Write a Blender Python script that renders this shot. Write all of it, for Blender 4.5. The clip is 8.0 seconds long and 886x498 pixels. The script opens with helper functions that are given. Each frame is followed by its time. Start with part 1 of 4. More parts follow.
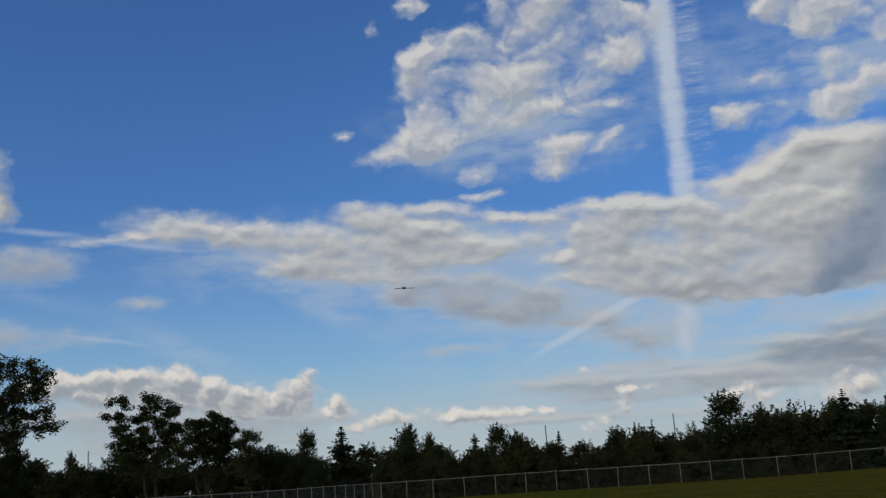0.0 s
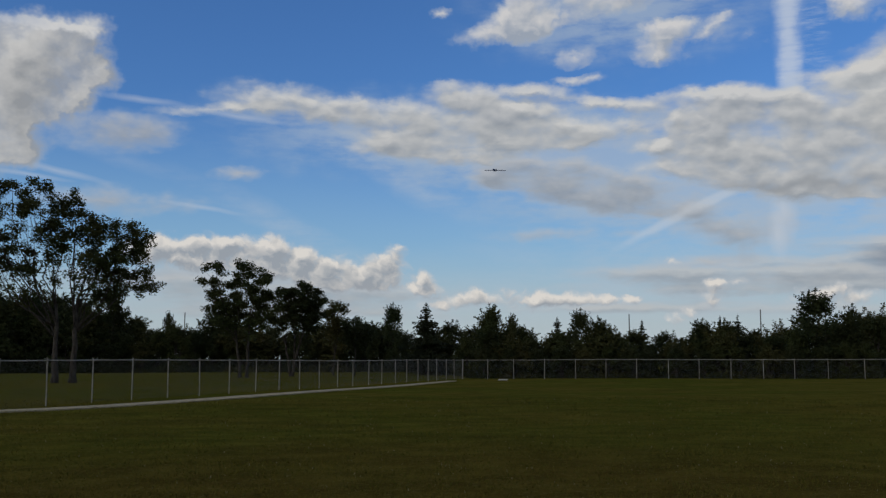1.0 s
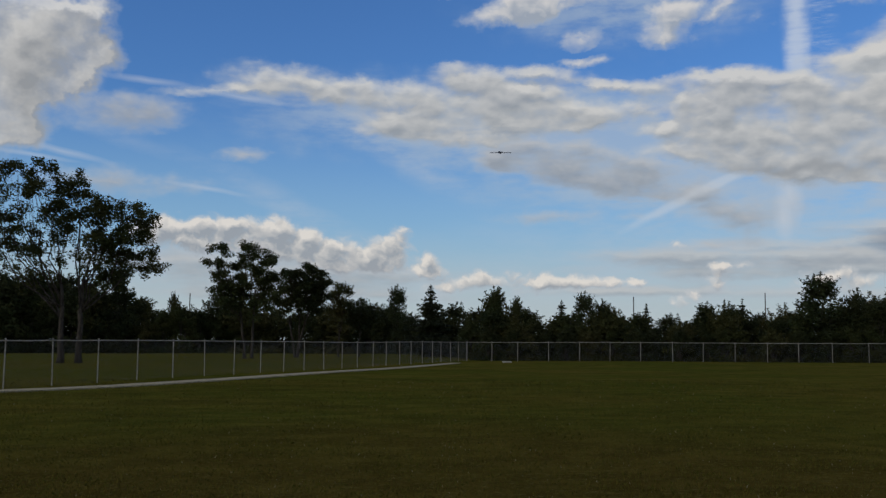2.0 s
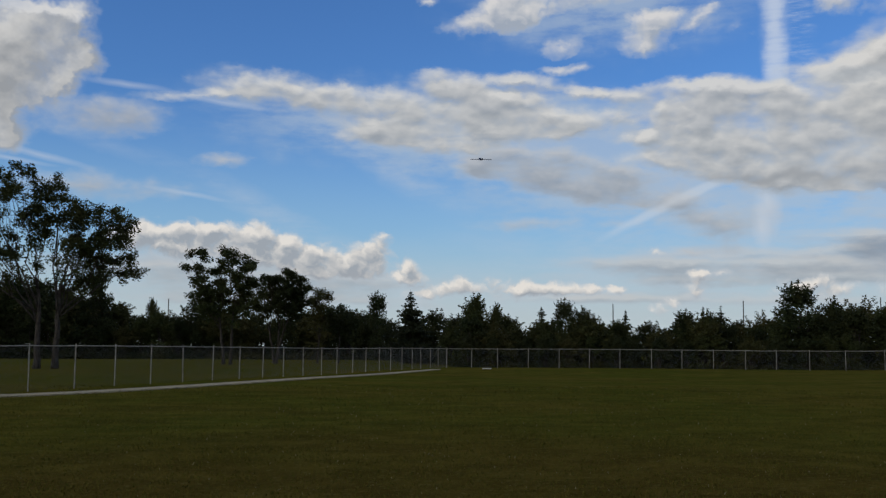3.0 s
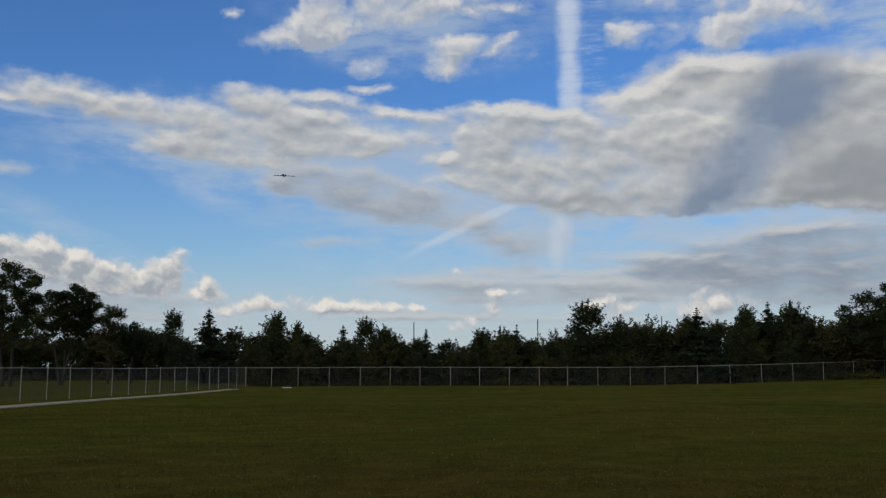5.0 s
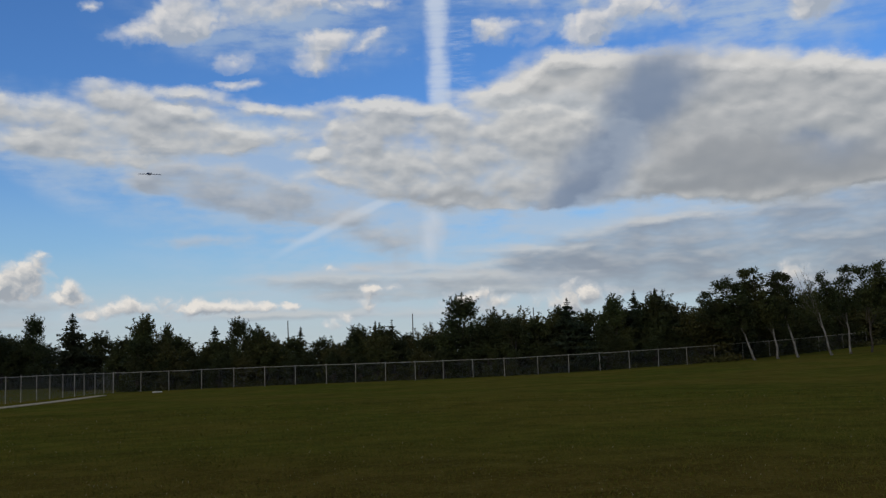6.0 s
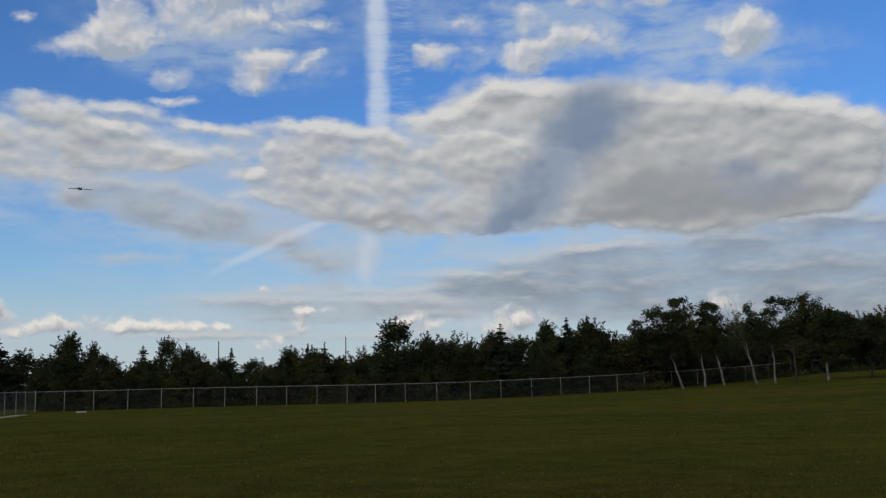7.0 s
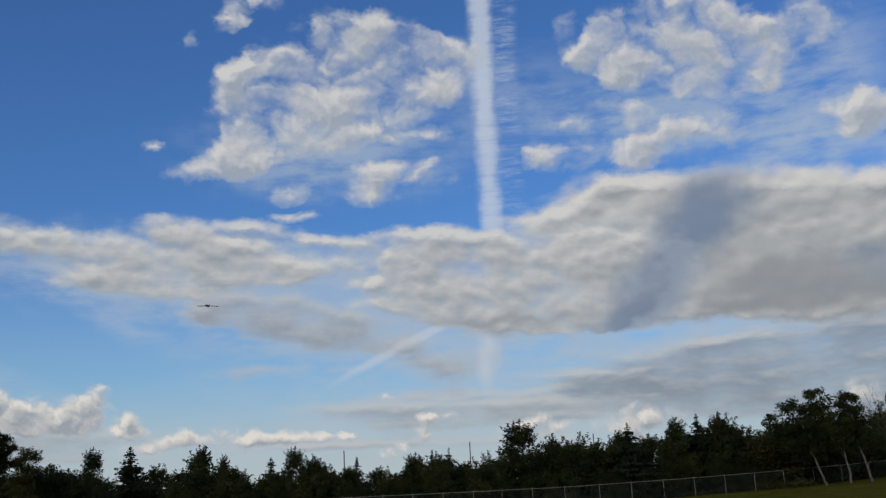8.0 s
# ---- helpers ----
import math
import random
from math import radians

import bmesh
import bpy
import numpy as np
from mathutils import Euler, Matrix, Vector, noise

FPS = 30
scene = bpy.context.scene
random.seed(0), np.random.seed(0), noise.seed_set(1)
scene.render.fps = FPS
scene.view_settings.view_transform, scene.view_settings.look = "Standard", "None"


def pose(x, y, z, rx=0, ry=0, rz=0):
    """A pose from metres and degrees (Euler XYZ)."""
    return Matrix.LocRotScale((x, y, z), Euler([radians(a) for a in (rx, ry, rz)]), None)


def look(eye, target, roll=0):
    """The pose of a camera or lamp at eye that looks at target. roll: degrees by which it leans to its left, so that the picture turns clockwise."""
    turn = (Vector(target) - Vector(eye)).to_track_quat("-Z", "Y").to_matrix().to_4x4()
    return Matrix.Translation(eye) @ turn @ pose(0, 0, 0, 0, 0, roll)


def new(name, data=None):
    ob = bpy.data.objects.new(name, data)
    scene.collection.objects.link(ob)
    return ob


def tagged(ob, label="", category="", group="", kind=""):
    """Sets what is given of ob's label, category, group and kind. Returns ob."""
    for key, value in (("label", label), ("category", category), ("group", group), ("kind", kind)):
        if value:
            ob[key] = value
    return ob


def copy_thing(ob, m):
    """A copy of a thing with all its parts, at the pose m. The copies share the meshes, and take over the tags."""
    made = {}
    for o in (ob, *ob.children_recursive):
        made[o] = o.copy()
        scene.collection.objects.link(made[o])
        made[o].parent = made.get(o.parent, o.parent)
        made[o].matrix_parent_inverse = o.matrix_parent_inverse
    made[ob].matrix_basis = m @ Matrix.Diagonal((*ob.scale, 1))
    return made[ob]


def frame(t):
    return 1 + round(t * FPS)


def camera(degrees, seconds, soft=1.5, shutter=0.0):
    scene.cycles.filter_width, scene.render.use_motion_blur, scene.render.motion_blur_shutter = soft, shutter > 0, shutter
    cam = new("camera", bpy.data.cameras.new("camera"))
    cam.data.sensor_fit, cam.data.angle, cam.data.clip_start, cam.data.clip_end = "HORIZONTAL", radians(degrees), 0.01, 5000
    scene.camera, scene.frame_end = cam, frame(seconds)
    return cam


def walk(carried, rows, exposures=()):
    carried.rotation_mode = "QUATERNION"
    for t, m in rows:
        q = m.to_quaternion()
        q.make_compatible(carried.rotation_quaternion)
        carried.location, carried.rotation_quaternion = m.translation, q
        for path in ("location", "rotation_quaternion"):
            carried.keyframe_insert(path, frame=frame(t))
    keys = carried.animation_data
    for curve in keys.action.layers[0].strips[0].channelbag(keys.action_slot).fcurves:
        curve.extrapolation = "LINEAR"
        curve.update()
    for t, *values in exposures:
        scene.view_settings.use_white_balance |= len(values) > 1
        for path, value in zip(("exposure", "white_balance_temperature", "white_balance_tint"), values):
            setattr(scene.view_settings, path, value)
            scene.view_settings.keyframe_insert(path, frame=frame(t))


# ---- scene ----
cam = camera(48.0, 8.0, soft=1.4)

# The film-maker stands still on the lawn and turns after the model plane: seconds, yaw, pitch, roll.
EYE = (0.0, 0.0, 1.8)
TURNS = [
    (0.0, -4.69, 13.00, 3.67), (0.2, -3.08, 11.59, 3.81), (0.5, -0.76, 8.37, 3.29), (0.7, -0.25, 6.43, 1.78),
    (1.0, -0.07, 6.35, 0.04), (1.5, 0.00, 5.83, -0.12), (1.7, 0.25, 5.48, -0.32), (2.8, -0.50, 5.23, -0.09),
    (3.0, -0.98, 5.70, -0.41), (3.5, -2.59, 5.97, -0.65), (4.0, -5.22, 6.88, -0.77), (4.5, -8.65, 7.29, 0.05),
    (4.7, -10.24, 7.01, 0.39), (5.8, -17.65, 6.65, 0.43), (6.0, -19.41, 6.40, 2.09), (6.5, -22.55, 6.04, 1.68),
    (7.0, -23.26, 7.66, 1.22), (7.5, -21.22, 10.90, 1.75), (8.0, -16.11, 13.78, 2.79)]
walk(cam, [(t, pose(*EYE, 90 + pitch, roll, yaw)) for t, yaw, pitch, roll in TURNS],
     exposures=[(0.0, 0.0), (1.5, 0.03), (3.0, 0.15), (3.5, 0.24), (4.0, 0.24), (4.5, 0.13), (6.0, 0.18), (6.5, 0.2), (7.5, 0.08), (8.0, 0.04)])

# ---- sky and sun ----
# Clouds by where they stand: azimuth and elevation in degrees, half-length, half-height, tilt.
HIGH_PUFFS = [
    (12.31, 24.09, 4.18, 1.51, -1),
    (15.66, 24.53, 2.46, 1.07, -2),
    (17.03, 23.84, 1.47, 1.07, -3),
    (9.53, 23.64, 1.90, 1.32, 0),
    (5.94, 24.15, 1.43, 0.74, 1),
    (4.93, 22.79, 1.21, 1.06, 2),
    (8.14, 22.62, 2.12, 1.26, 0),
    (12.44, 22.60, 2.70, 0.95, -1),
    (5.43, 20.82, 1.47, 1.39, 1),
    (7.94, 20.54, 2.23, 1.08, 0),
    (10.56, 20.72, 1.50, 0.83, -1),
    (6.69, 19.70, 2.21, 0.70, 0),
    (4.60, 18.79, 1.58, 0.57, 1),
    (2.17, 18.23, 1.16, 0.41, 2),
    (12.96, 20.87, 1.58, 0.48, -1),
    (15.80, 20.33, 1.45, 0.39, -2),
]
HIGH_PUFFS_LOWER = [
    (13.82, 26.55, 2.19, 0.62, -1),
    (12.18, 25.31, 1.61, 0.44, -1),
    (9.95, 26.80, 1.26, 0.62, 0),
    (5.72, 27.75, 1.24, 0.36, 2),
    (4.01, 26.74, 0.95, 0.42, 3),
    (15.73, 25.78, 1.20, 0.41, -2),
    (-0.03, 19.58, 0.48, 0.25, 3),
    (12.96, 17.91, 2.17, 0.65, -2),
    (14.57, 18.34, 1.77, 0.36, -2),
    (7.66, 17.28, 1.46, 0.42, -0),
    (12.58, 16.82, 1.82, 0.39, -2),
    (16.41, 18.75, 1.51, 0.26, -3),
    (17.71, 17.65, 1.09, 0.32, -3),
    (8.87, 15.83, 1.53, 0.23, -1),
    (14.31, 21.82, 1.80, 0.45, -2),
    (1.90, 25.70, 0.67, 0.61, 3),
]
HIGH_PUFFS_EAST = [
    (27.91, 24.82, 2.11, 1.23, -7),
    (29.98, 23.63, 2.67, 1.11, -8),
    (26.20, 23.86, 1.16, 0.56, -6),
    (32.93, 24.53, 2.16, 1.27, -9),
    (33.01, 22.58, 1.94, 0.92, -9),
    (29.14, 22.68, 1.74, 0.56, -7),
    (35.89, 22.42, 1.64, 0.90, -10),
    (37.91, 23.33, 1.73, 0.95, -11),
    (34.64, 20.97, 1.08, 0.55, -9),
    (39.14, 24.23, 1.47, 0.76, -12),
    (31.28, 26.00, 2.88, 0.78, -8),
]
HIGH_PUFFS_EAST_LOWER = [
    (25.77, 18.61, 2.07, 0.77, -6),
    (23.78, 18.27, 1.21, 0.58, -5),
    (29.27, 19.64, 1.12, 1.01, -7),
    (28.56, 18.19, 0.98, 0.51, -6),
    (33.02, 19.28, 1.66, 0.74, -8),
    (27.69, 21.15, 1.14, 0.35, -6),
    (24.92, 20.48, 1.49, 0.45, -5),
    (31.70, 21.28, 1.11, 0.43, -8),
    (36.15, 21.34, 0.75, 0.48, -10),
    (41.44, 18.68, 1.44, 0.83, -11),
    (40.84, 17.65, 1.04, 0.36, -10),
]
BAND_WEST = [
    (-13.21, 14.00, 2.31, 0.21, 5),
    (-10.60, 14.84, 1.97, 0.61, -1),
    (-7.70, 14.27, 2.64, 0.74, -2),
    (-4.41, 14.28, 2.09, 0.53, 1),
    (-1.86, 14.35, 1.68, 0.47, 2),
    (0.73, 15.14, 1.38, 0.54, 2),
    (2.94, 14.95, 1.65, 0.51, 1),
    (-1.66, 12.90, 3.10, 0.70, 4),
    (2.08, 13.02, 3.28, 1.02, 3),
    (5.54, 13.30, 2.52, 0.71, -2),
    (-2.60, 12.04, 1.92, 0.38, 2),
    (1.28, 11.62, 2.74, 0.32, 1),
]
BAND_MIDDLE = [
    (7.03, 14.98, 1.93, 0.38, -9),
    (5.26, 15.44, 1.80, 0.25, 1),
    (10.36, 14.44, 1.53, 0.26, -6),
    (8.69, 12.84, 1.46, 0.55, -0),
    (10.85, 13.02, 1.00, 0.45, -1),
    (12.00, 11.91, 1.59, 0.26, -1),
    (7.04, 12.38, 1.99, 0.48, 0),
    (3.88, 14.02, 1.85, 0.45, 1),
    (15.34, 14.60, 1.45, 0.41, -2),
    (14.01, 13.74, 1.98, 0.77, -1),
    (14.32, 12.51, 2.10, 0.71, -1),
    (17.29, 13.90, 2.15, 0.76, -2),
]
BAND_EAST = [
    (17.75, 12.61, 2.59, 1.28, -2),
    (20.31, 12.19, 2.86, 1.46, -3),
    (23.30, 11.95, 3.42, 1.72, -3),
    (16.09, 10.87, 2.34, 0.90, -6),
    (18.98, 10.24, 3.20, 1.02, -5),
    (22.30, 9.95, 3.43, 1.01, -2),
    (26.02, 11.02, 3.17, 1.80, -3),
    (26.23, 12.49, 3.02, 1.69, -4),
    (25.18, 8.82, 2.12, 0.31, -3),
    (13.31, 10.86, 1.71, 0.45, -1),
]
BANK_EAST = [
    (22.36, 14.74, 2.00, 0.57, -2),
    (25.21, 15.34, 2.46, 0.89, -2),
    (26.92, 16.59, 2.06, 0.69, -3),
    (29.70, 15.81, 2.83, 1.00, -3),
    (28.48, 14.24, 3.16, 1.46, -3),
    (25.47, 13.26, 3.64, 1.76, -2),
    (32.78, 15.29, 3.23, 1.44, -4),
    (33.29, 12.68, 4.00, 2.15, -4),
    (29.51, 11.57, 3.75, 1.86, -3),
    (29.92, 9.75, 3.40, 1.09, -3),
]
BANK_FAR = [
    (37.04, 14.57, 3.60, 1.60, -5),
    (37.02, 11.46, 4.04, 2.34, -5),
    (40.57, 14.22, 3.17, 1.34, -6),
    (43.35, 13.37, 2.45, 1.32, -7),
    (45.63, 13.09, 2.15, 1.36, -7),
    (40.86, 11.59, 3.44, 2.02, -5),
    (43.90, 10.83, 2.59, 1.39, -6),
    (46.63, 11.28, 1.66, 1.77, -7),
    (39.36, 9.33, 4.54, 1.06, -4),
    (34.71, 9.35, 3.31, 0.89, -4),
    (43.10, 9.63, 2.44, 0.73, -5),
]
BANK_WEST = [
    (-23.74, 15.40, 2.68, 1.92, 7),
    (-21.61, 15.69, 2.15, 1.47, 6),
    (-20.13, 15.24, 1.24, 1.07, 5),
    (-22.98, 17.52, 2.58, 0.81, 7),
    (-23.63, 13.06, 2.25, 1.70, 6),
    (-23.70, 11.34, 1.28, 0.83, 5),
    (-21.82, 13.83, 1.50, 0.89, 5),
    (-20.11, 17.08, 1.01, 0.88, 6),
    (-26.13, 13.67, 2.43, 3.16, 7),
]
LOW_SHEETS = [
    (28.28, 5.39, 4.53, 0.39, -3),
    (31.63, 4.71, 5.09, 0.48, -2),
    (37.89, 4.95, 5.77, 0.63, -1),
    (43.50, 4.78, 4.28, 0.73, -1),
    (35.67, 3.73, 4.64, 0.38, -3),
    (44.83, 3.42, 4.19, 0.78, -3),
    (22.60, 6.24, 1.57, 0.16, -2),
    (19.94, 4.36, 2.93, 0.19, -1),
    (37.72, 7.38, 7.03, 0.57, 1),
    (43.88, 8.34, 3.43, 0.55, 0),
    (34.90, 6.79, 4.69, 0.45, 1),
    (40.37, 6.15, 5.64, 0.56, -2),
    (45.18, 6.54, 2.80, 0.78, -5),
    (15.42, 5.33, 2.25, 0.19, -1),
    (21.27, 5.20, 1.96, 0.20, -2),
    (32.88, 4.33, 4.74, 0.77, -2),
]
LOW_PATCHES = [
    (5.22, 10.82, 2.50, 0.55, -2),
    (7.04, 10.31, 2.97, 0.78, -4),
    (10.34, 9.33, 3.46, 0.78, -5),
    (11.97, 8.35, 1.83, 0.32, -1),
    (3.92, 10.15, 1.51, 0.32, 1),
    (6.72, 7.16, 2.62, 0.33, 0),
    (16.83, 7.24, 2.12, 0.84, -1),
    (15.03, 5.49, 1.94, 0.19, -1),
    (-18.24, 12.47, 2.10, 0.73, 4),
    (-18.71, 8.66, 2.90, 0.55, 1),
    (-11.70, 10.49, 1.01, 0.25, 2),
    (-14.52, 4.70, 2.76, 0.38, 1),
]
LOW_DECK = [
    (-15.12, 4.56, 3.96, 0.38, 1),
    (-10.14, 3.93, 5.38, 0.42, 1),
    (-5.34, 3.69, 4.85, 0.29, 0),
    (-12.93, 2.90, 6.81, 0.35, 1),
    (-4.68, 2.59, 5.17, 0.26, 0),
    (14.38, 4.85, 4.84, 0.26, -1),
    (19.80, 4.62, 5.65, 0.38, -1),
    (15.65, 3.87, 5.45, 0.29, -1),
    (23.48, 3.77, 4.86, 0.31, -1),
    (18.81, 2.72, 6.29, 0.29, -1),
    (8.52, 2.94, 3.90, 0.19, -0),
]
LOW_CUMULUS = [
    (-16.53, 6.06, 1.09, 0.44, 2),
    (-14.55, 5.96, 1.78, 0.69, 2),
    (-11.60, 6.10, 1.95, 0.64, 1),
    (-10.65, 5.58, 1.77, 0.70, 1),
    (-9.06, 5.45, 1.66, 0.58, 1),
    (-7.29, 5.09, 1.16, 0.58, 1),
    (-5.51, 4.85, 1.36, 0.65, 1),
    (-4.21, 4.54, 1.30, 0.42, 0),
    (-3.02, 5.78, 0.65, 0.52, 0),
    (-3.34, 4.94, 0.85, 0.65, 0),
    (-6.31, 4.33, 1.81, 0.29, 1),
    (-1.05, 4.62, 0.49, 0.49, 0),
    (-1.51, 4.10, 0.85, 0.19, 0),
]
LOW_CUMULUS_NORTH = [
    (1.65, 3.46, 1.63, 0.42, 0),
    (-0.30, 3.13, 0.98, 0.26, 0),
    (5.54, 3.39, 1.55, 0.45, -0),
    (8.27, 3.28, 1.78, 0.26, -0),
    (10.43, 3.39, 0.76, 0.13, -1),
    (-0.78, 4.15, 0.61, 0.36, -0),
]
LOW_CUMULUS_EAST = [
    (21.05, 3.35, 1.50, 0.49, -2),
    (22.91, 3.33, 0.52, 0.26, -2),
    (24.73, 3.15, 0.26, 0.39, -37),
    (27.46, 3.48, 1.42, 0.55, -2),
    (26.50, 2.86, 0.84, 0.36, -2),
    (13.79, 2.53, 0.76, 0.38, -1),
    (15.24, 3.59, 0.51, 0.48, -1),
    (13.12, 5.53, 0.41, 0.26, -1),
    (39.35, 4.09, 0.90, 0.50, -3),
    (15.89, 4.29, 0.97, 0.13, -1),
]
DUSK_SHADOW = [
    (33.28, 15.66, 2.10, 1.45, 15),
    (31.40, 13.75, 2.53, 1.30, 51),
    (29.52, 11.63, 2.56, 1.37, 52),
    (27.64, 9.63, 2.27, 1.17, 39),
    (25.95, 8.40, 1.57, 0.58, 18),
    (41.55, 10.69, 1.90, 0.67, -5),
    (40.39, 11.32, 1.20, 0.31, -5),
]
UNDERSIDE = [
    (35.11, 10.97, 3.78, 1.64, -4),
    (39.08, 9.73, 4.55, 1.37, -5),
    (33.43, 9.11, 4.45, 0.51, -3),
    (22.04, 9.50, 5.27, 0.52, -2),
    (43.83, 9.78, 2.87, 1.03, -5),
    (18.10, 9.43, 3.27, 0.32, -1),
]
TRAIL = [
    (19.93, 30.10, 4.49, 0.94, -92),
    (19.80, 25.82, 4.36, 0.88, -92),
    (19.74, 22.04, 4.14, 0.87, -92),
    (19.81, 17.86, 3.88, 0.85, -92),
    (19.78, 14.28, 2.92, 0.84, -92),
]
TRAIL_FAINT = [
    (19.19, 8.15, 1.61, 0.56, -87),
    (18.78, 6.72, 1.15, 0.42, -83),
]
TRAIL_THIN = [
    (11.62, 7.08, 1.97, 0.29, 27),
    (14.18, 8.31, 2.26, 0.32, 25),
    (15.97, 9.07, 1.30, 0.29, 25),
]
STREAKS = [
    (-17.10, 14.26, 2.12, 0.18, -4),
    (-11.94, 13.69, 2.54, 0.16, -7),
    (-21.38, 10.15, 2.29, 0.18, -11),
    (-22.93, 9.86, 1.96, 0.12, -6),
    (-13.69, 8.51, 1.86, 0.13, -8),
]
VEILS = [
    (-10.71, 8.46, 4.44, 0.64, -23),
    (-19.24, 11.33, 3.23, 0.40, -17),
    (-4.77, 11.59, 4.89, 0.71, -23),
    (-0.81, 9.43, 2.95, 0.72, -23),
    (-7.31, 6.77, 3.22, 0.58, -19),
]
MILK = [
    (0.5, 12.5, 15.0, 2.6, -3),
    (12.5, 11.0, 13.0, 3.6, -2),
    (10.5, 19.5, 9.0, 3.0, 0),
    (30.0, 20.5, 10.0, 2.4, 0),
    (28.0, 8.3, 24.0, 3.6, 0),
    (39.0, 17.8, 8.0, 1.8, -6),
]
VEILS_EAST = [
    (38.90, 20.61, 2.64, 3.66, 40),
    (37.28, 17.83, 3.90, 1.23, 21),
    (40.97, 22.30, 2.66, 3.21, -12),
    (19.25, 23.03, 1.90, 6.97, 86),
    (16.72, 5.40, 13.59, 1.62, -1),
    (7.27, 3.17, 16.97, 1.25, -1),
]

world = bpy.data.worlds.new("sky")
scene.world = world
world.use_nodes = True
world.cycles.sampling_method = "NONE"
SKY_STRENGTH = 0.1
SUN_AZ, SUN_EL = 240.0, 25.0


class Nodes:
    """Short hand for building a node tree."""

    def __init__(self, tree):
        self.tree = tree

    def put(self, socket, value):
        if isinstance(value, bpy.types.NodeSocket):
            self.tree.links.new(value, socket)
        else:
            socket.default_value = value

    def node(self, kind, out=0, props=None, **inputs):
        n = self.tree.nodes.new(kind)
        for key, value in (props or {}).items():
            if key == "operation":
                n.operation = value
            elif key == "use_clamp":
                n.use_clamp = value
            elif key == "interpolation_type":
                n.interpolation_type = value
            elif key == "data_type":
                n.data_type = value
            elif key == "noise_dimensions":
                n.noise_dimensions = value
            elif key == "voronoi_dimensions":
                n.voronoi_dimensions = value
            elif key == "feature":
                n.feature = value
            elif key == "normalize":
                n.normalize = value
            else:
                raise ValueError(key)
        for key, value in inputs.items():
            at = int(key[1:]) if key[0] == "i" and key[1:].isdigit() else key.replace("_", " ")
            self.put(n.inputs[at], value)
        return n.outputs[out]

    def math(self, op, a, b=0.0, c=0.0, clamp=False):
        return self.node("ShaderNodeMath", props={"operation": op, "use_clamp": clamp}, i0=a, i1=b, i2=c)

    def ramp(self, value, lo, hi, a=0.0, b=1.0, smooth=True):
        kind = "SMOOTHSTEP" if smooth else "LINEAR"
        return self.node("ShaderNodeMapRange", props={"interpolation_type": kind}, i0=value, i1=lo, i2=hi, i3=a, i4=b)

    def noise(self, vector, scale, detail=4.0, rough=0.55, out=0, flat="3D"):
        return self.node("ShaderNodeTexNoise", out, {"noise_dimensions": flat}, Vector=vector, Scale=scale, Detail=detail, Roughness=rough)

    def mix(self, fac, a, b):
        return self.node("ShaderNodeMix", 2, {"data_type": "RGBA"}, i0=fac, i6=a, i7=b)

    def scale(self, vector, by):
        return self.node("ShaderNodeVectorMath", props={"operation": "MULTIPLY"}, i0=vector, i1=by)

    def shift(self, vector, by):
        return self.node("ShaderNodeVectorMath", props={"operation": "ADD"}, i0=vector, i1=by)

    def puffs(self, vector, rows, grow=1.3):
        """The sum of soft ellipses, each 1 at its middle and 0 at its rim."""
        key = (repr(rows), grow)
        if key not in PUFF_GROUPS:
            tree = bpy.data.node_groups.new("soft_ellipses", "ShaderNodeTree")
            tree.interface.new_socket("place", in_out="INPUT", socket_type="NodeSocketVector")
            tree.interface.new_socket("sum", in_out="OUTPUT", socket_type="NodeSocketFloat")
            entry, leave = tree.nodes.new("NodeGroupInput"), tree.nodes.new("NodeGroupOutput")
            inner, total = Nodes(tree), None
            for az, el, half_length, half_height, tilt in rows:
                g = tree.nodes.new("ShaderNodeTexGradient")
                g.gradient_type = "SPHERICAL"
                g.texture_mapping.vector_type = "TEXTURE"
                g.texture_mapping.translation = (az, el, 0)
                g.texture_mapping.rotation = (0, 0, radians(tilt))
                g.texture_mapping.scale = (half_length * grow, half_height * grow, 1)
                tree.links.new(entry.outputs[0], g.inputs[0])
                weight = 0.45 + 0.55 * min(1.0, half_height / 1.1)
                total = inner.math("MULTIPLY_ADD", g.outputs[1], weight, 0.0 if total is None else total)
            tree.links.new(total, leave.inputs[0])
            PUFF_GROUPS[key] = tree
        g = self.tree.nodes.new("ShaderNodeGroup")
        g.node_tree = PUFF_GROUPS[key]
        self.tree.links.new(vector, g.inputs[0])
        return g.outputs[0]


PUFF_GROUPS = {}


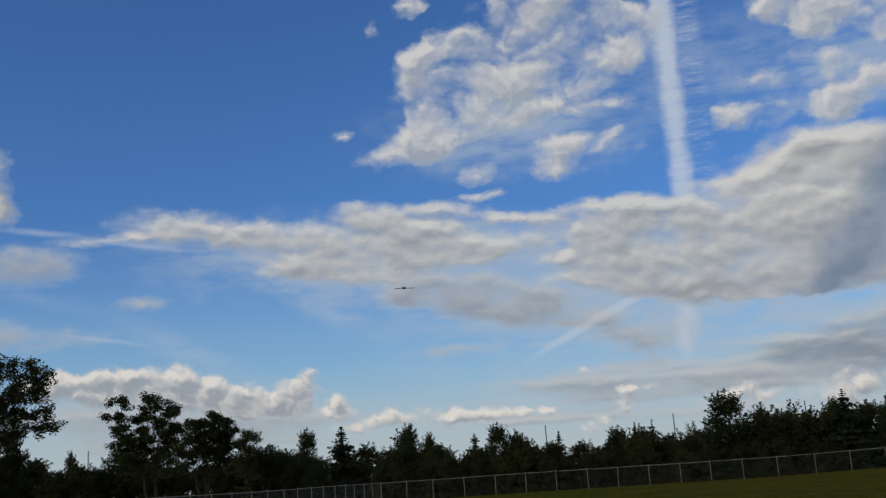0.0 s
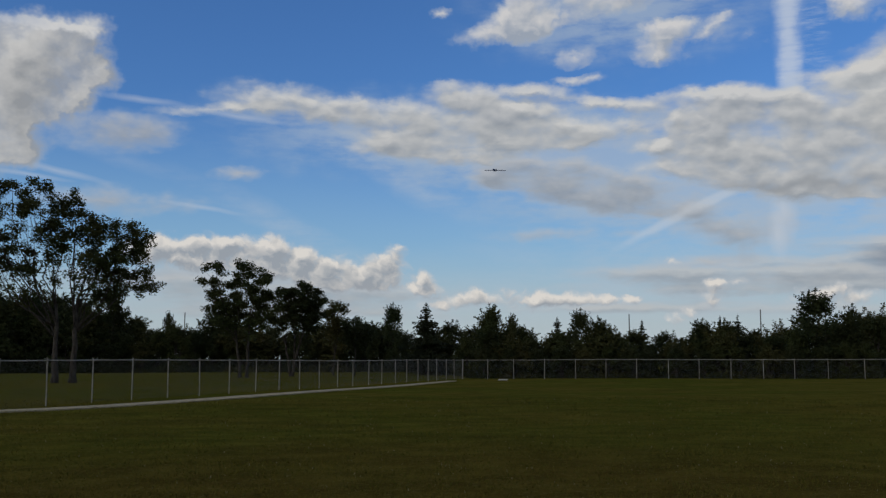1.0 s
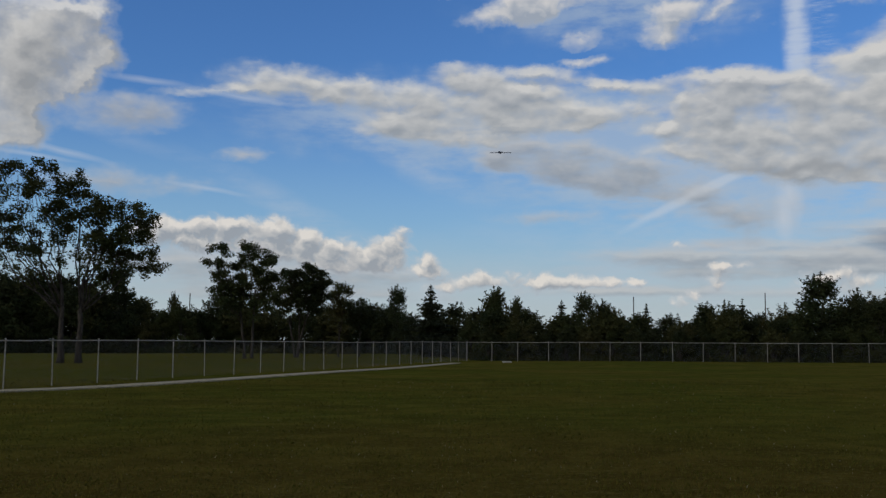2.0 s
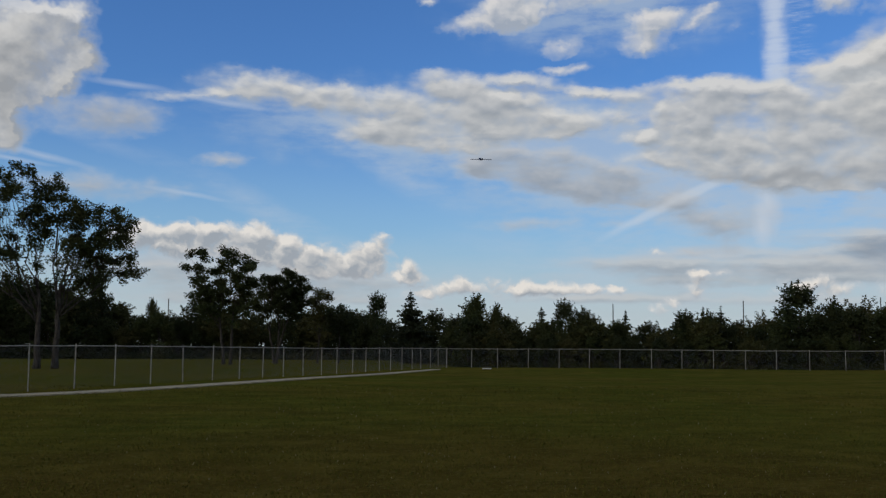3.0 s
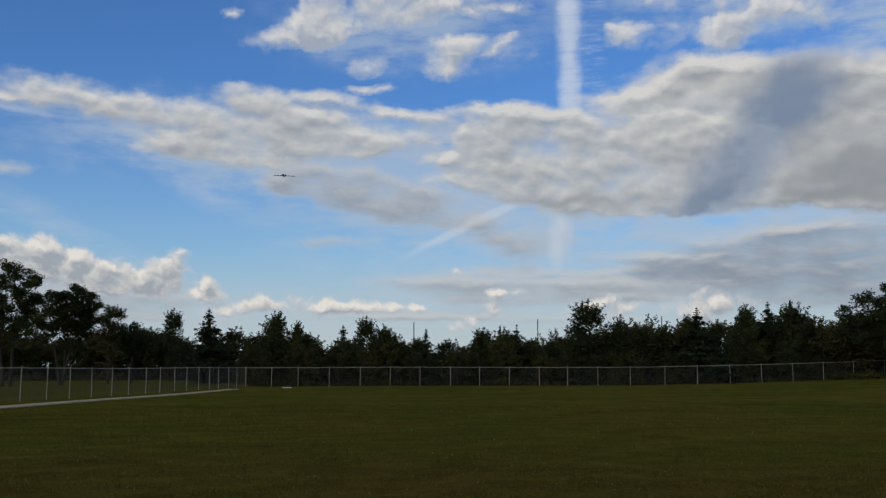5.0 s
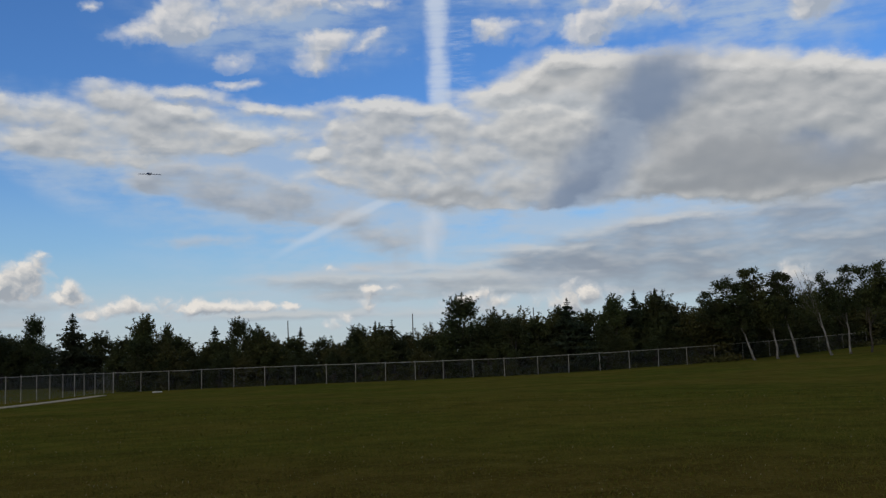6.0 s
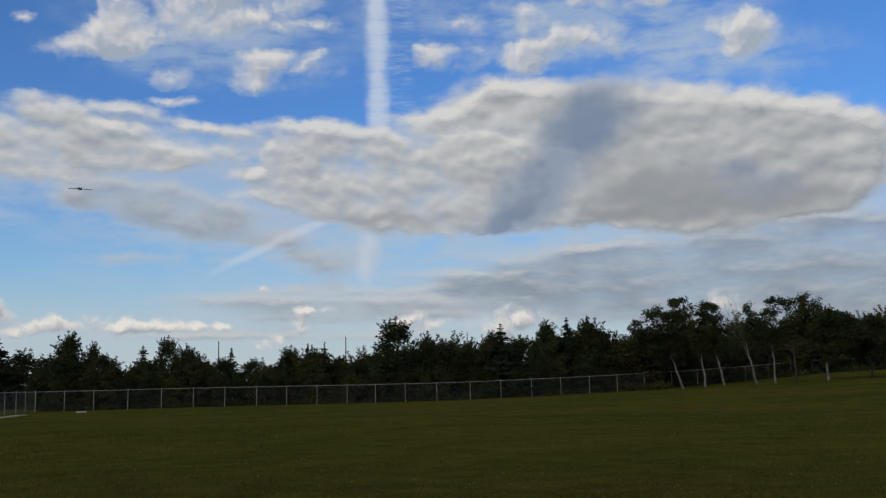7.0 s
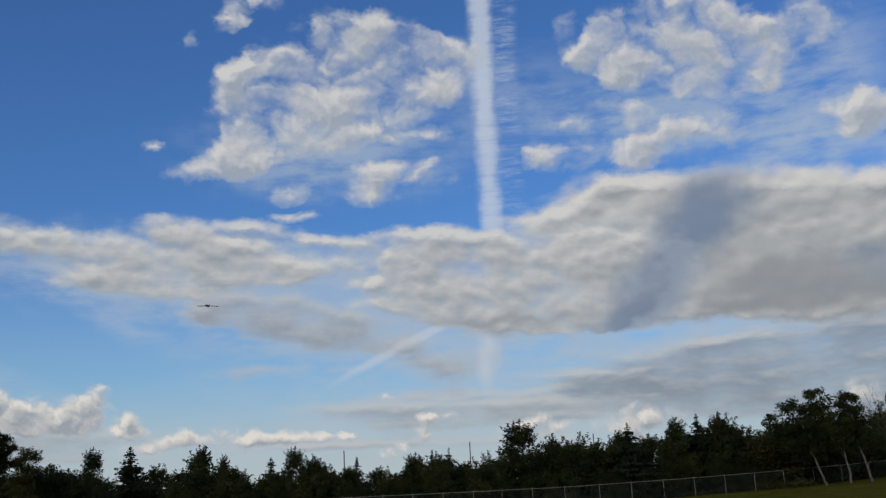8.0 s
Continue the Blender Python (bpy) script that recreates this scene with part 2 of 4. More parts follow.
def density_group(n, p, rows, cell, flat, heap, ragged, warp, light, grow=1.5, top=0.85, fine=5.0):
    """How thick a cloud layer is in a direction given by azimuth and elevation, and a little way towards the light.
    cell: the width of a heap in degrees; flat: how much wider than high; heap, ragged: how strongly heaps and wisps shape it."""
    q = n.scale(p, (1 / cell, flat / cell, 1))
    bend = n.shift(n.noise(q, 1.2, 4.0, 0.62, out=1, flat="2D"), (-0.5, -0.5, -0.5))
    bent = n.shift(p, n.scale(bend, (warp, warp / flat, 0)))
    here = n.math("MINIMUM", n.puffs(bent, rows, grow), top)
    toward = n.math("MINIMUM", n.puffs(n.shift(bent, (*light, 0)), rows, grow), top)
    gate = n.ramp(here, 0.0, 0.16)
    swirl = n.scale(bend, (0.8, 0.8, 0))

    def relief(v):
        wisps = n.math("MULTIPLY_ADD", n.noise(n.shift(v, (7.3, 2.1, 0)), 0.6, fine, 0.58, flat="2D"), ragged * 4, -2 * ragged)
        if heap < 0.02:
            return wisps
        v = n.shift(v, swirl)
        # rounded heaps between sharp creases, in two sizes
        large = n.math("ABSOLUTE", n.math("SUBTRACT", n.noise(n.shift(v, (3.1, 9.4, 0)), 0.75, 0.0, 0.5, flat="2D"), 0.5))
        small = n.math("ABSOLUTE", n.math("SUBTRACT", n.noise(n.shift(v, (1.7, 4.2, 0)), 1.9, 1.0, 0.5, flat="2D"), 0.5))
        heaps = n.math("MULTIPLY_ADD", small, 2.2 * heap, n.math("MULTIPLY", large, 5.0 * heap))
        return n.math("ADD", n.math("SUBTRACT", heaps, 0.9 * heap), wisps)

    ahead = n.shift(q, (light[0] / cell, light[1] * flat / cell, 0))
    return n.math("MULTIPLY_ADD", relief(q), gate, here), n.math("MULTIPLY_ADD", relief(ahead), gate, toward)


def cloud_layer(n, below, layer, edge, lit, dim, contrast, cover=1.0, shade=None, depth=0.30, under=None):
    """Lays one cloud layer over the sky colour below: its side towards the light is bright, its underside dim."""
    here, toward = layer
    slope = n.math("SUBTRACT", here, toward)
    bright = n.ramp(n.math("MULTIPLY_ADD", n.math("MAXIMUM", toward, 0.0), -depth, n.math("MULTIPLY", slope, contrast)), -0.45, 0.22, smooth=False)
    tone = n.mix(bright, dim, lit)
    if under is not None:
        tone = n.mix(under, tone, (2.35, 2.5, 2.7, 1))
    if shade is not None:
        tone = n.mix(shade, tone, (1.6, 2.1, 3.0, 1))
    # thin rims let the sky through and stay cool
    tone = n.mix(n.ramp(here, edge[0], edge[1] + 0.05), (4.2, 4.7, 5.3, 1), tone)
    veil = n.math("MULTIPLY", n.ramp(here, edge[0], edge[1]), cover)
    return n.mix(veil, below, tone)


def build_sky():
    n = Nodes(world.node_tree)
    world.node_tree.nodes.clear()
    way = n.node("ShaderNodeTexCoord", 0)
    xyz = n.tree.nodes.new("ShaderNodeSeparateXYZ")
    n.tree.links.new(way, xyz.inputs[0])
    x, y, z = xyz.outputs
    az = n.math("MULTIPLY", n.math("ARCTAN2", x, y), 180 / math.pi)
    el = n.math("MULTIPLY", n.math("ARCSINE", z), 180 / math.pi)
    p = n.node("ShaderNodeCombineXYZ", X=az, Y=el)
    air = n.tree.nodes.new("ShaderNodeTexSky")
    air.sky_type, air.sun_disc = "NISHITA", False
    air.sun_elevation, air.sun_rotation = radians(SUN_EL), radians(SUN_AZ)
    air.air_density, air.dust_density, air.ozone_density = 1.0, 0.6, 2.0
    sky = air.outputs[0]
    sky = n.scale(sky, SKY_TINT)
    # pale haze towards the horizon
    haze = n.ramp(el, 15.0, -1.0, 0.0, 0.95)
    sky = n.mix(haze, sky, HAZE)
    sky = n.mix(n.ramp(el, 7.0, 0.5, 0.0, 0.9), sky, (4.3, 4.85, 5.0, 1))
    # thin ice veils and old trails
    q = n.scale(p, (0.25, 0.9, 1))
    mottle = n.ramp(n.noise(q, 1.0, 5.0, 0.6, flat="2D"), 0.2, 0.75)
    drift = n.shift(n.noise(p, 0.5, 3.0, 0.5, out=1, flat="2D"), (-0.5, -0.5, -0.5))
    wisps = n.puffs(n.shift(p, n.scale(drift, (0.8, 0.5, 0))), VEILS + VEILS_EAST, 1.5)
    sky = n.mix(n.math("MULTIPLY", n.math("MULTIPLY", wisps, mottle), 0.38, clamp=True), sky, (4.4, 5.0, 5.8, 1))
    milk = n.ramp(n.math("MULTIPLY", n.puffs(n.shift(p, n.scale(drift, (3.0, 2.0, 0))), MILK, 1.3), n.math("ADD", mottle, 0.25)), 0.0, 1.0, 0.0, 0.62)
    sky = n.mix(milk, sky, (3.7, 4.5, 5.4, 1))
    thin = n.puffs(n.shift(p, n.scale(drift, (0.2, 0.15, 0))), STREAKS + TRAIL_FAINT, 1.4)
    # the tall trail: firm on its western edge, combed out to the east
    comb = n.noise(n.scale(p, (0.35, 2.4, 1)), 1.0, 7.0, 0.7)
    rough = n.noise(p, 1.1, 5.0, 0.6, out=1, flat="2D")
    core = n.puffs(n.shift(p, n.scale(n.shift(rough, (-0.5, -0.5, 0)), (0.45, 0, 0))), TRAIL, 1.25)
    core = n.ramp(n.math("MULTIPLY", core, n.math("MULTIPLY_ADD", comb, 1.3, 0.3)), 0.0, 1.05, 0.0, 0.66)
    fringe = n.puffs(n.shift(p, (-0.75, 0, 0)), TRAIL, 2.0)
    fringe = n.math("MULTIPLY", n.ramp(fringe, 0.0, 0.8), n.ramp(comb, 0.40, 0.75, 0.0, 0.42))
    sky = n.mix(n.math("MAXIMUM", core, fringe), sky, (5.7, 6.2, 6.8, 1))
    # low grey sheets and patches, then cumulus near the horizon, then the banks and the high broken puffs
    sheets = density_group(n, p, LOW_SHEETS, 3.2, 3.2, 0.05, 0.22, 1.8, (0.0, 0.35), 2.9, 0.9, 3.5)
    sky = cloud_layer(n, sky, sheets, (0.0, 1.1), (4.8, 4.8, 4.75, 1), (2.15, 2.4, 2.85, 1), 1.2, 0.88, None, 0.42)
    patches = density_group(n, p, LOW_PATCHES, 2.0, 2.0, 0.06, 0.24, 1.2, (-0.1, 0.4), 2.1, 0.7, 3.0)
    sky = cloud_layer(n, sky, patches, (0.0, 0.85), (4.4, 4.5, 4.65, 1), (2.75, 3.0, 3.35, 1), 0.9, 0.85, None, 0.45)
    sky = n.mix(n.math("MULTIPLY", thin, 0.75, clamp=True), sky, (5.2, 5.6, 6.2, 1))
    sky = n.mix(n.ramp(n.puffs(n.shift(p, n.scale(drift, (0.3, 0.3, 0))), TRAIL_THIN, 1.4), 0.0, 0.7, 0.0, 0.45), sky, (5.4, 5.8, 6.3, 1))
    deck = density_group(n, p, LOW_DECK, 2.6, 3.0, 0.04, 0.26, 1.4, (0.0, 0.3), 2.4, 0.8, 3.5)
    sky = cloud_layer(n, sky, deck, (0.0, 0.9), (4.7, 4.8, 4.85, 1), (2.9, 3.15, 3.5, 1), 1.0, 0.8, None, 0.35)
    small = density_group(n, p, LOW_CUMULUS + LOW_CUMULUS_NORTH + LOW_CUMULUS_EAST, 1.25, 1.15, 0.28, 0.10, 0.5, (-0.16, 0.36), 2.2, 0.9)
    sky = cloud_layer(n, sky, small, (0.06, 0.78), (7.0, 6.6, 6.1, 1), (3.0, 3.25, 3.6, 1), 0.65, 0.94, None, 0.34)
    crook = n.shift(p, n.scale(n.shift(n.noise(p, 0.4, 3.0, 0.5, out=1, flat="2D"), (-0.5, -0.5, -0.5)), (2.4, 1.8, 0)))
    streak = n.ramp(n.puffs(crook, DUSK_SHADOW, 2.2), 0.0, 1.7, 0.0, 0.92)
    under = n.ramp(n.puffs(crook, UNDERSIDE, 1.6), 0.0, 1.2, 0.0, 0.8)
    banks = density_group(n, p, BANK_EAST + BANK_FAR, 2.3, 1.9, 0.07, 0.24, 1.5, (-0.2, 0.5), 1.75, 1.05, 2.2)
    sky = cloud_layer(n, sky, banks, (0.02, 0.85), (5.9, 5.8, 5.6, 1), (2.7, 2.9, 3.1, 1), 0.75, 0.98, streak, 0.22, under)
    band = density_group(n, p, BAND_WEST + BAND_MIDDLE + BAND_EAST, 1.9, 1.8, 0.09, 0.29, 1.2, (-0.15, 0.42), 1.98, 0.85, 2.6)
    sky = cloud_layer(n, sky, band, (0.02, 0.90), (5.8, 5.75, 5.6, 1), (2.8, 3.05, 3.35, 1), 0.75, 0.95, streak, 0.22, under)
    west = density_group(n, p, BANK_WEST, 3.6, 1.2, 0.16, 0.26, 3.0, (-0.5, 0.7), 1.7, 1.0)
    sky = cloud_layer(n, sky, west, (0.0, 1.15), (6.3, 6.2, 6.0, 1), (2.8, 2.9, 3.0, 1), 0.9, 0.97, None, 0.28)
    puffs = density_group(n, p, HIGH_PUFFS + HIGH_PUFFS_LOWER + HIGH_PUFFS_EAST + HIGH_PUFFS_EAST_LOWER, 3.0, 1.35, 0.32, 0.30, 1.5, (-0.2, 0.5), 1.95, 0.68, 4.5)
    sky = cloud_layer(n, sky, puffs, (0.10, 0.90), (6.2, 6.05, 5.9, 1), (3.2, 3.6, 4.2, 1), 0.85, 0.92)
    # unseen broken cloud added behind and above the view, for brighter, more neutral light
    around = n.math("ABSOLUTE", n.math("SUBTRACT", az, 10.0))
    apart = n.math("MAXIMUM", n.ramp(around, 42.0, 62.0), n.ramp(el, 31.0, 42.0))
    broken = n.noise(n.scale(way, (1.6, 1.6, 3.0)), 1.8, 6.0, 0.6)
    sky = n.mix(n.math("MULTIPLY", n.ramp(broken, 0.38, 0.62, 0.0, 0.95), apart), sky, n.mix(n.ramp(broken, 0.5, 0.75), (4.8, 4.7, 4.4, 1), (2.8, 2.9, 2.9, 1)))
    ground_side = n.ramp(el, -0.5, -3.0)
    sky = n.mix(ground_side, sky, (0.4, 0.4, 0.25, 1))
    back = n.node("ShaderNodeBackground", Color=sky, Strength=SKY_STRENGTH)
    n.tree.links.new(back, n.tree.nodes.new("ShaderNodeOutputWorld").inputs["Surface"])


SKY_TINT = (0.42, 0.72, 1.14)
HAZE = (2.95, 4.65, 5.8, 1)
build_sky()

sun_data = bpy.data.lights.new("sun", "SUN")
sun_data.energy, sun_data.angle, sun_data.color = 0.6, radians(12), (1.0, 0.90, 0.74)
sun = new("sun", sun_data)
sun.matrix_world = look((0, 0, 0), (-math.sin(radians(SUN_AZ)) * math.cos(radians(SUN_EL)), -math.cos(radians(SUN_AZ)) * math.cos(radians(SUN_EL)), -math.sin(radians(SUN_EL))))

# ---- materials ----
def material(name, build, rough=0.8, metal=0.0, bump=None, gloss=0.1):
    """A node material; build(n) gives the colour socket, bump(n) a height socket and its strength."""
    mat = bpy.data.materials.new(name)
    mat.use_nodes = True
    n = Nodes(mat.node_tree)
    bsdf = mat.node_tree.nodes["Principled BSDF"]
    n.put(bsdf.inputs["Base Color"], build(n))
    n.put(bsdf.inputs["Roughness"], rough(n) if callable(rough) else rough)
    bsdf.inputs["Metallic"].default_value = metal
    bsdf.inputs["Specular IOR Level"].default_value = gloss
    if bump:
        height, strength, distance = bump(n)
        n.put(bsdf.inputs["Normal"], n.node("ShaderNodeBump", Height=height, Strength=strength, Distance=distance))
    return mat


def place(n):
    return n.node("ShaderNodeNewGeometry", 0)


def lawn_colour(n):
    p = place(n)
    broad = n.ramp(n.noise(p, 0.09, 4.0, 0.6), 0.35, 0.68)
    mid = n.ramp(n.noise(p, 0.8, 5.0, 0.65), 0.35, 0.7)
    fine = n.noise(p, 9.0, 4.0, 0.7)
    a = n.mix(broad, (0.050, 0.057, 0.008, 1), (0.080, 0.066, 0.011, 1))
    b = n.mix(broad, (0.081, 0.085, 0.011, 1), (0.118, 0.093, 0.017, 1))
    c = n.mix(mid, a, b)
    worn = n.ramp(n.noise(n.scale(p, (0.6, 1.0, 1.0)), 0.33, 5.0, 0.7), 0.48, 0.66, 0.0, 0.55)
    c = n.mix(worn, c, (0.040, 0.036, 0.007, 1))
    tufts = n.ramp(n.noise(n.scale(p, (0.5, 1.0, 1.0)), 0.55, 6.0, 0.7), 0.52, 0.68, 0.0, 0.6)
    c = n.mix(tufts, c, (0.118, 0.116, 0.018, 1))
    # trodden, drier turf round the flying pitch
    out = n.node("ShaderNodeVectorMath", 1, {"operation": "LENGTH"}, i0=p)
    dry = n.ramp(n.math("MULTIPLY_ADD", n.noise(p, 0.12, 4.0, 0.6), 16.0, out), 18.0, 36.0, 0.9, 0.0)
    c = n.mix(dry, c, n.mix(mid, (0.062, 0.042, 0.009, 1), (0.098, 0.068, 0.015, 1)))
    return n.mix(n.ramp(fine, 0.5, 0.85), c, (0.16, 0.135, 0.045, 1))


def lawn_bump(n):
    p = place(n)
    return n.math("ADD", n.noise(p, 14.0, 4.0, 0.7), n.noise(p, 1.3, 3.0, 0.6)), 0.9, 0.06


M_LAWN = material("mown_lawn", lawn_colour, 1.0, 0.0, lawn_bump, 0.0)


def blade_colour(n):
    each = n.node("ShaderNodeNewGeometry", "Random Per Island")
    green = n.mix(each, (0.056, 0.060, 0.009, 1), (0.115, 0.090, 0.018, 1))
    return n.mix(n.ramp(each, 0.985, 0.992), green, (0.22, 0.19, 0.10, 1))


M_BLADE = material("grass_blade", blade_colour, 1.0, 0.0, None, 0.0)
M_PATH = material("worn_concrete", lambda n: n.mix(n.ramp(n.noise(place(n), 1.7, 6.0, 0.65), 0.3, 0.7), (0.27, 0.222, 0.135, 1), (0.42, 0.35, 0.22, 1)), 0.9, 0.0,
                  lambda n: (n.noise(place(n), 25.0, 4.0, 0.6), 0.4, 0.01))
M_STEEL = material("galvanised_steel", lambda n: n.mix(n.ramp(n.noise(place(n), 6.0, 5.0, 0.6), 0.35, 0.7), (0.25, 0.228, 0.185, 1), (0.40, 0.365, 0.30, 1)), 0.75, 0.0)
M_WIRE = material("dull_wire", lambda n: n.mix(n.noise(place(n), 3.0, 4.0, 0.6), (0.09, 0.092, 0.09, 1), (0.17, 0.172, 0.165, 1)), 0.6, 0.3)


def bark(name, dark, pale):
    return material(name, lambda n: n.mix(n.ramp(n.noise(n.scale(place(n), (3, 3, 0.7)), 2.5, 6.0, 0.7), 0.35, 0.65), (*dark, 1), (*pale, 1)), 0.95, 0.0,
                    lambda n: (n.noise(n.scale(place(n), (6, 6, 1)), 3.0, 5.0, 0.7), 0.8, 0.05))


M_BARK = bark("dark_bark", (0.030, 0.024, 0.018), (0.085, 0.070, 0.055))
M_PALE = bark("pale_bark", (0.09, 0.08, 0.065), (0.24, 0.215, 0.18))
M_POLE = bark("weathered_pole", (0.07, 0.055, 0.045), (0.14, 0.12, 0.10))


def leaf_material(name, a, b, c):
    def build(n):
        each = n.node("ShaderNodeNewGeometry", "Random Per Island")
        patch = n.ramp(n.noise(place(n), 0.35, 3.0, 0.6), 0.35, 0.7)
        tree = n.node("ShaderNodeObjectInfo", "Random")
        base = n.mix(each, (*a, 1), (*b, 1))
        base = n.mix(n.math("MULTIPLY", patch, 0.55), base, (*c, 1))
        return n.mix(n.math("MULTIPLY", tree, 0.35), base, (*c, 1))
    return material(name, build, 0.75)


M_LEAF = leaf_material("dull_green_leaves", (0.020, 0.030, 0.010), (0.052, 0.064, 0.018), (0.064, 0.058, 0.018))
M_LEAF_DARK = leaf_material("deep_green_leaves", (0.014, 0.022, 0.008), (0.036, 0.046, 0.014), (0.044, 0.042, 0.014))
M_LEAF_OLIVE = leaf_material("olive_leaves", (0.026, 0.034, 0.009), (0.060, 0.062, 0.018), (0.072, 0.056, 0.018))
M_NEEDLE = leaf_material("dark_needles", (0.012, 0.022, 0.012), (0.034, 0.045, 0.020), (0.040, 0.040, 0.018))


# ---- mesh helpers ----
def mesh_object(name, verts, faces, mat, parent=None, smooth=False):
    data = bpy.data.meshes.new(name)
    data.from_pydata([tuple(v) for v in verts], [], [tuple(f) for f in faces])
    data.materials.append(mat)
    if smooth:
        data.shade_smooth()
    ob = new(name, data)
    ob.parent = parent
    return ob


def quads_object(name, corners, mat, parent=None):
    """Many loose quads from an array (count, 4, 3)."""
    count = len(corners)
    data = bpy.data.meshes.new(name)
    data.vertices.add(count * 4)
    data.vertices.foreach_set("co", np.ascontiguousarray(corners, dtype=np.float32).ravel())
    data.loops.add(count * 4)
    data.loops.foreach_set("vertex_index", np.arange(count * 4, dtype=np.int32))
    data.polygons.add(count)
    data.polygons.foreach_set("loop_start", np.arange(0, count * 4, 4, dtype=np.int32))
    data.update(calc_edges=True)
    data.materials.append(mat)
    ob = new(name, data)
    ob.parent = parent
    return ob


class Tubes:
    """Collects tapered round limbs into one mesh."""

    def __init__(self, sides=7):
        self.v, self.f, self.sides = [], [], sides

    def limb(self, points, radii):
        k, base = self.sides, len(self.v)
        for i, p in enumerate(points):
            d = (points[min(i + 1, len(points) - 1)] - points[max(i - 1, 0)]).normalized()
            u = d.orthogonal().normalized() if abs(d.z) > 0.95 else d.cross(Vector((0, 0, 1))).normalized()
            w = d.cross(u)
            for j in range(k):
                a = 2 * math.pi * j / k
                self.v.append(p + (u * math.cos(a) + w * math.sin(a)) * radii[i])
        for i in range(len(points) - 1):
            for j in range(k):
                a, b = base + i * k + j, base + i * k + (j + 1) % k
                self.f.append((a, b, b + k, a + k))
        self.f.append(tuple(base + (len(points) - 1) * k + j for j in range(k)))
        self.f.append(tuple(base + j for j in reversed(range(k))))


def ground_height(x, y):
    """The lawn is nearly flat, with a gentle rise far out to the north-east."""
    r = math.hypot(x, y)
    h = 0.10 * noise.noise((x * 0.05, y * 0.05, 3.0)) * min(1.0, r / 20.0)
    h += 1.9 * min(1.0, max(0.0, (x - 38.0) / 62.0)) ** 1.3 + 0.02 * min(200.0, max(0.0, x - 95.0))
    return h


# ---- ground ----
def build_ground():
    rings = [0.0, 3.0, 6.0]
    while rings[-1] < 220:
        rings.append(rings[-1] * 1.035 + 0.15)
    while rings[-1] < 4600:
        rings.append(rings[-1] * 1.35)
    around = 240
    verts, faces = [Vector((0, 0, ground_height(0, 0)))], []
    for r in rings[1:]:
        for j in range(around):
            a = 2 * math.pi * j / around
            x, y = r * math.sin(a), r * math.cos(a)
            verts.append(Vector((x, y, ground_height(x, y))))
    for j in range(around):
        faces.append((0, 1 + (j + 1) % around, 1 + j))
    for i in range(len(rings) - 2):
        for j in range(around):
            a, b = 1 + i * around + j, 1 + i * around + (j + 1) % around
            faces.append((a, b, b + around, a + around))
    ob = mesh_object("ground", verts, faces, M_LAWN, smooth=True)
    tagged(ob, "wide mown lawn with dull green and straw patches", "lawn", kind="structure")


build_ground()

# ---- fence ----
FENCE_TOP = 1.8


def on_line(points, az):
    """Where the sight line at this azimuth from the eye crosses a line of plan points."""
    s, c = math.sin(radians(az)), math.cos(radians(az))
    for (x0, y0), (x1, y1) in zip(points, points[1:]):
        dx, dy = x1 - x0, y1 - y0
        det = dx * c - dy * s
        t = (y0 * s - x0 * c) / det
        if -1e-6 <= t <= 1 + 1e-6:
            return Vector((x0 + dx * t, y0 + dy * t, 0))
    return None


def build_fence(line, azimuths, label):
    fence = new("chain_link_fence")
    tagged(fence, label, "fence")
    feet = [on_line(line, a) for a in azimuths]
    feet = [p for p in feet if p is not None]
    for p in feet:
        p.z = ground_height(p.x, p.y)
    fence.location = feet[0]
    origin = feet[0]
    post = Tubes(8)
    post.limb([Vector((0, 0, -0.3)), Vector((0, 0, FENCE_TOP + 0.02)), Vector((0, 0, FENCE_TOP + 0.05)), Vector((0, 0, FENCE_TOP + 0.07))],
              [0.027, 0.027, 0.036, 0.015])
    post_data = None
    for p in feet:
        if post_data is None:
            ob = mesh_object("post", post.v, post.f, M_STEEL, fence)
            post_data = ob.data
        else:
            ob = new("post", post_data)
            ob.parent = fence
        ob.location = p - origin
        ob.rotation_euler = (radians(random.uniform(-0.8, 0.8)), radians(random.uniform(-0.8, 0.8)), 0)
    for a, b in zip(feet, feet[1:]):
        a, b = a - origin, b - origin
        top = Vector((0, 0, FENCE_TOP - 0.02))
        rail = Tubes(6)
        sag = Vector((0, 0, -random.uniform(0.0, 0.02)))
        rail.limb([a + top, (a + b) / 2 + top + sag, b + top], [0.026] * 3)
        mesh_object("top_rail", rail.v, rail.f, M_STEEL, fence)
        # diagonal wires of the netting, clipped to the panel
        length, high = (b - a).length, FENCE_TOP - 0.06
        along, up = (b - a) / length, Vector((0, 0, 1))
        out = along.cross(up) * 0.0022
        quads, pitch, w = [], 0.085, 0.0023
        for sign in (1, -1):
            k = -high if sign > 0 else 0.0
            while k < (length if sign > 0 else length + high):
                s0, s1 = (max(k, 0), min(k + high, length)) if sign > 0 else (max(k - high, 0), min(k, length))
                if s1 > s0:
                    h0 = (s0 - k) if sign > 0 else (k - s0)
                    h1 = (s1 - k) if sign > 0 else (k - s1)
                    p0 = a + along * s0 + up * (h0 + 0.03) + out * sign
                    p1 = a + along * s1 + up * (h1 + 0.03) + out * sign
                    side = up * w
                    quads.append((p0 - side, p1 - side, p1 + side, p0 + side))
                    quads.append((p0 - out, p1 - out, p1 + out, p0 + out))
                k += pitch
        quads_object("wire_netting", np.array([[tuple(c) for c in q] for q in quads]), M_WIRE, fence)
    return fence


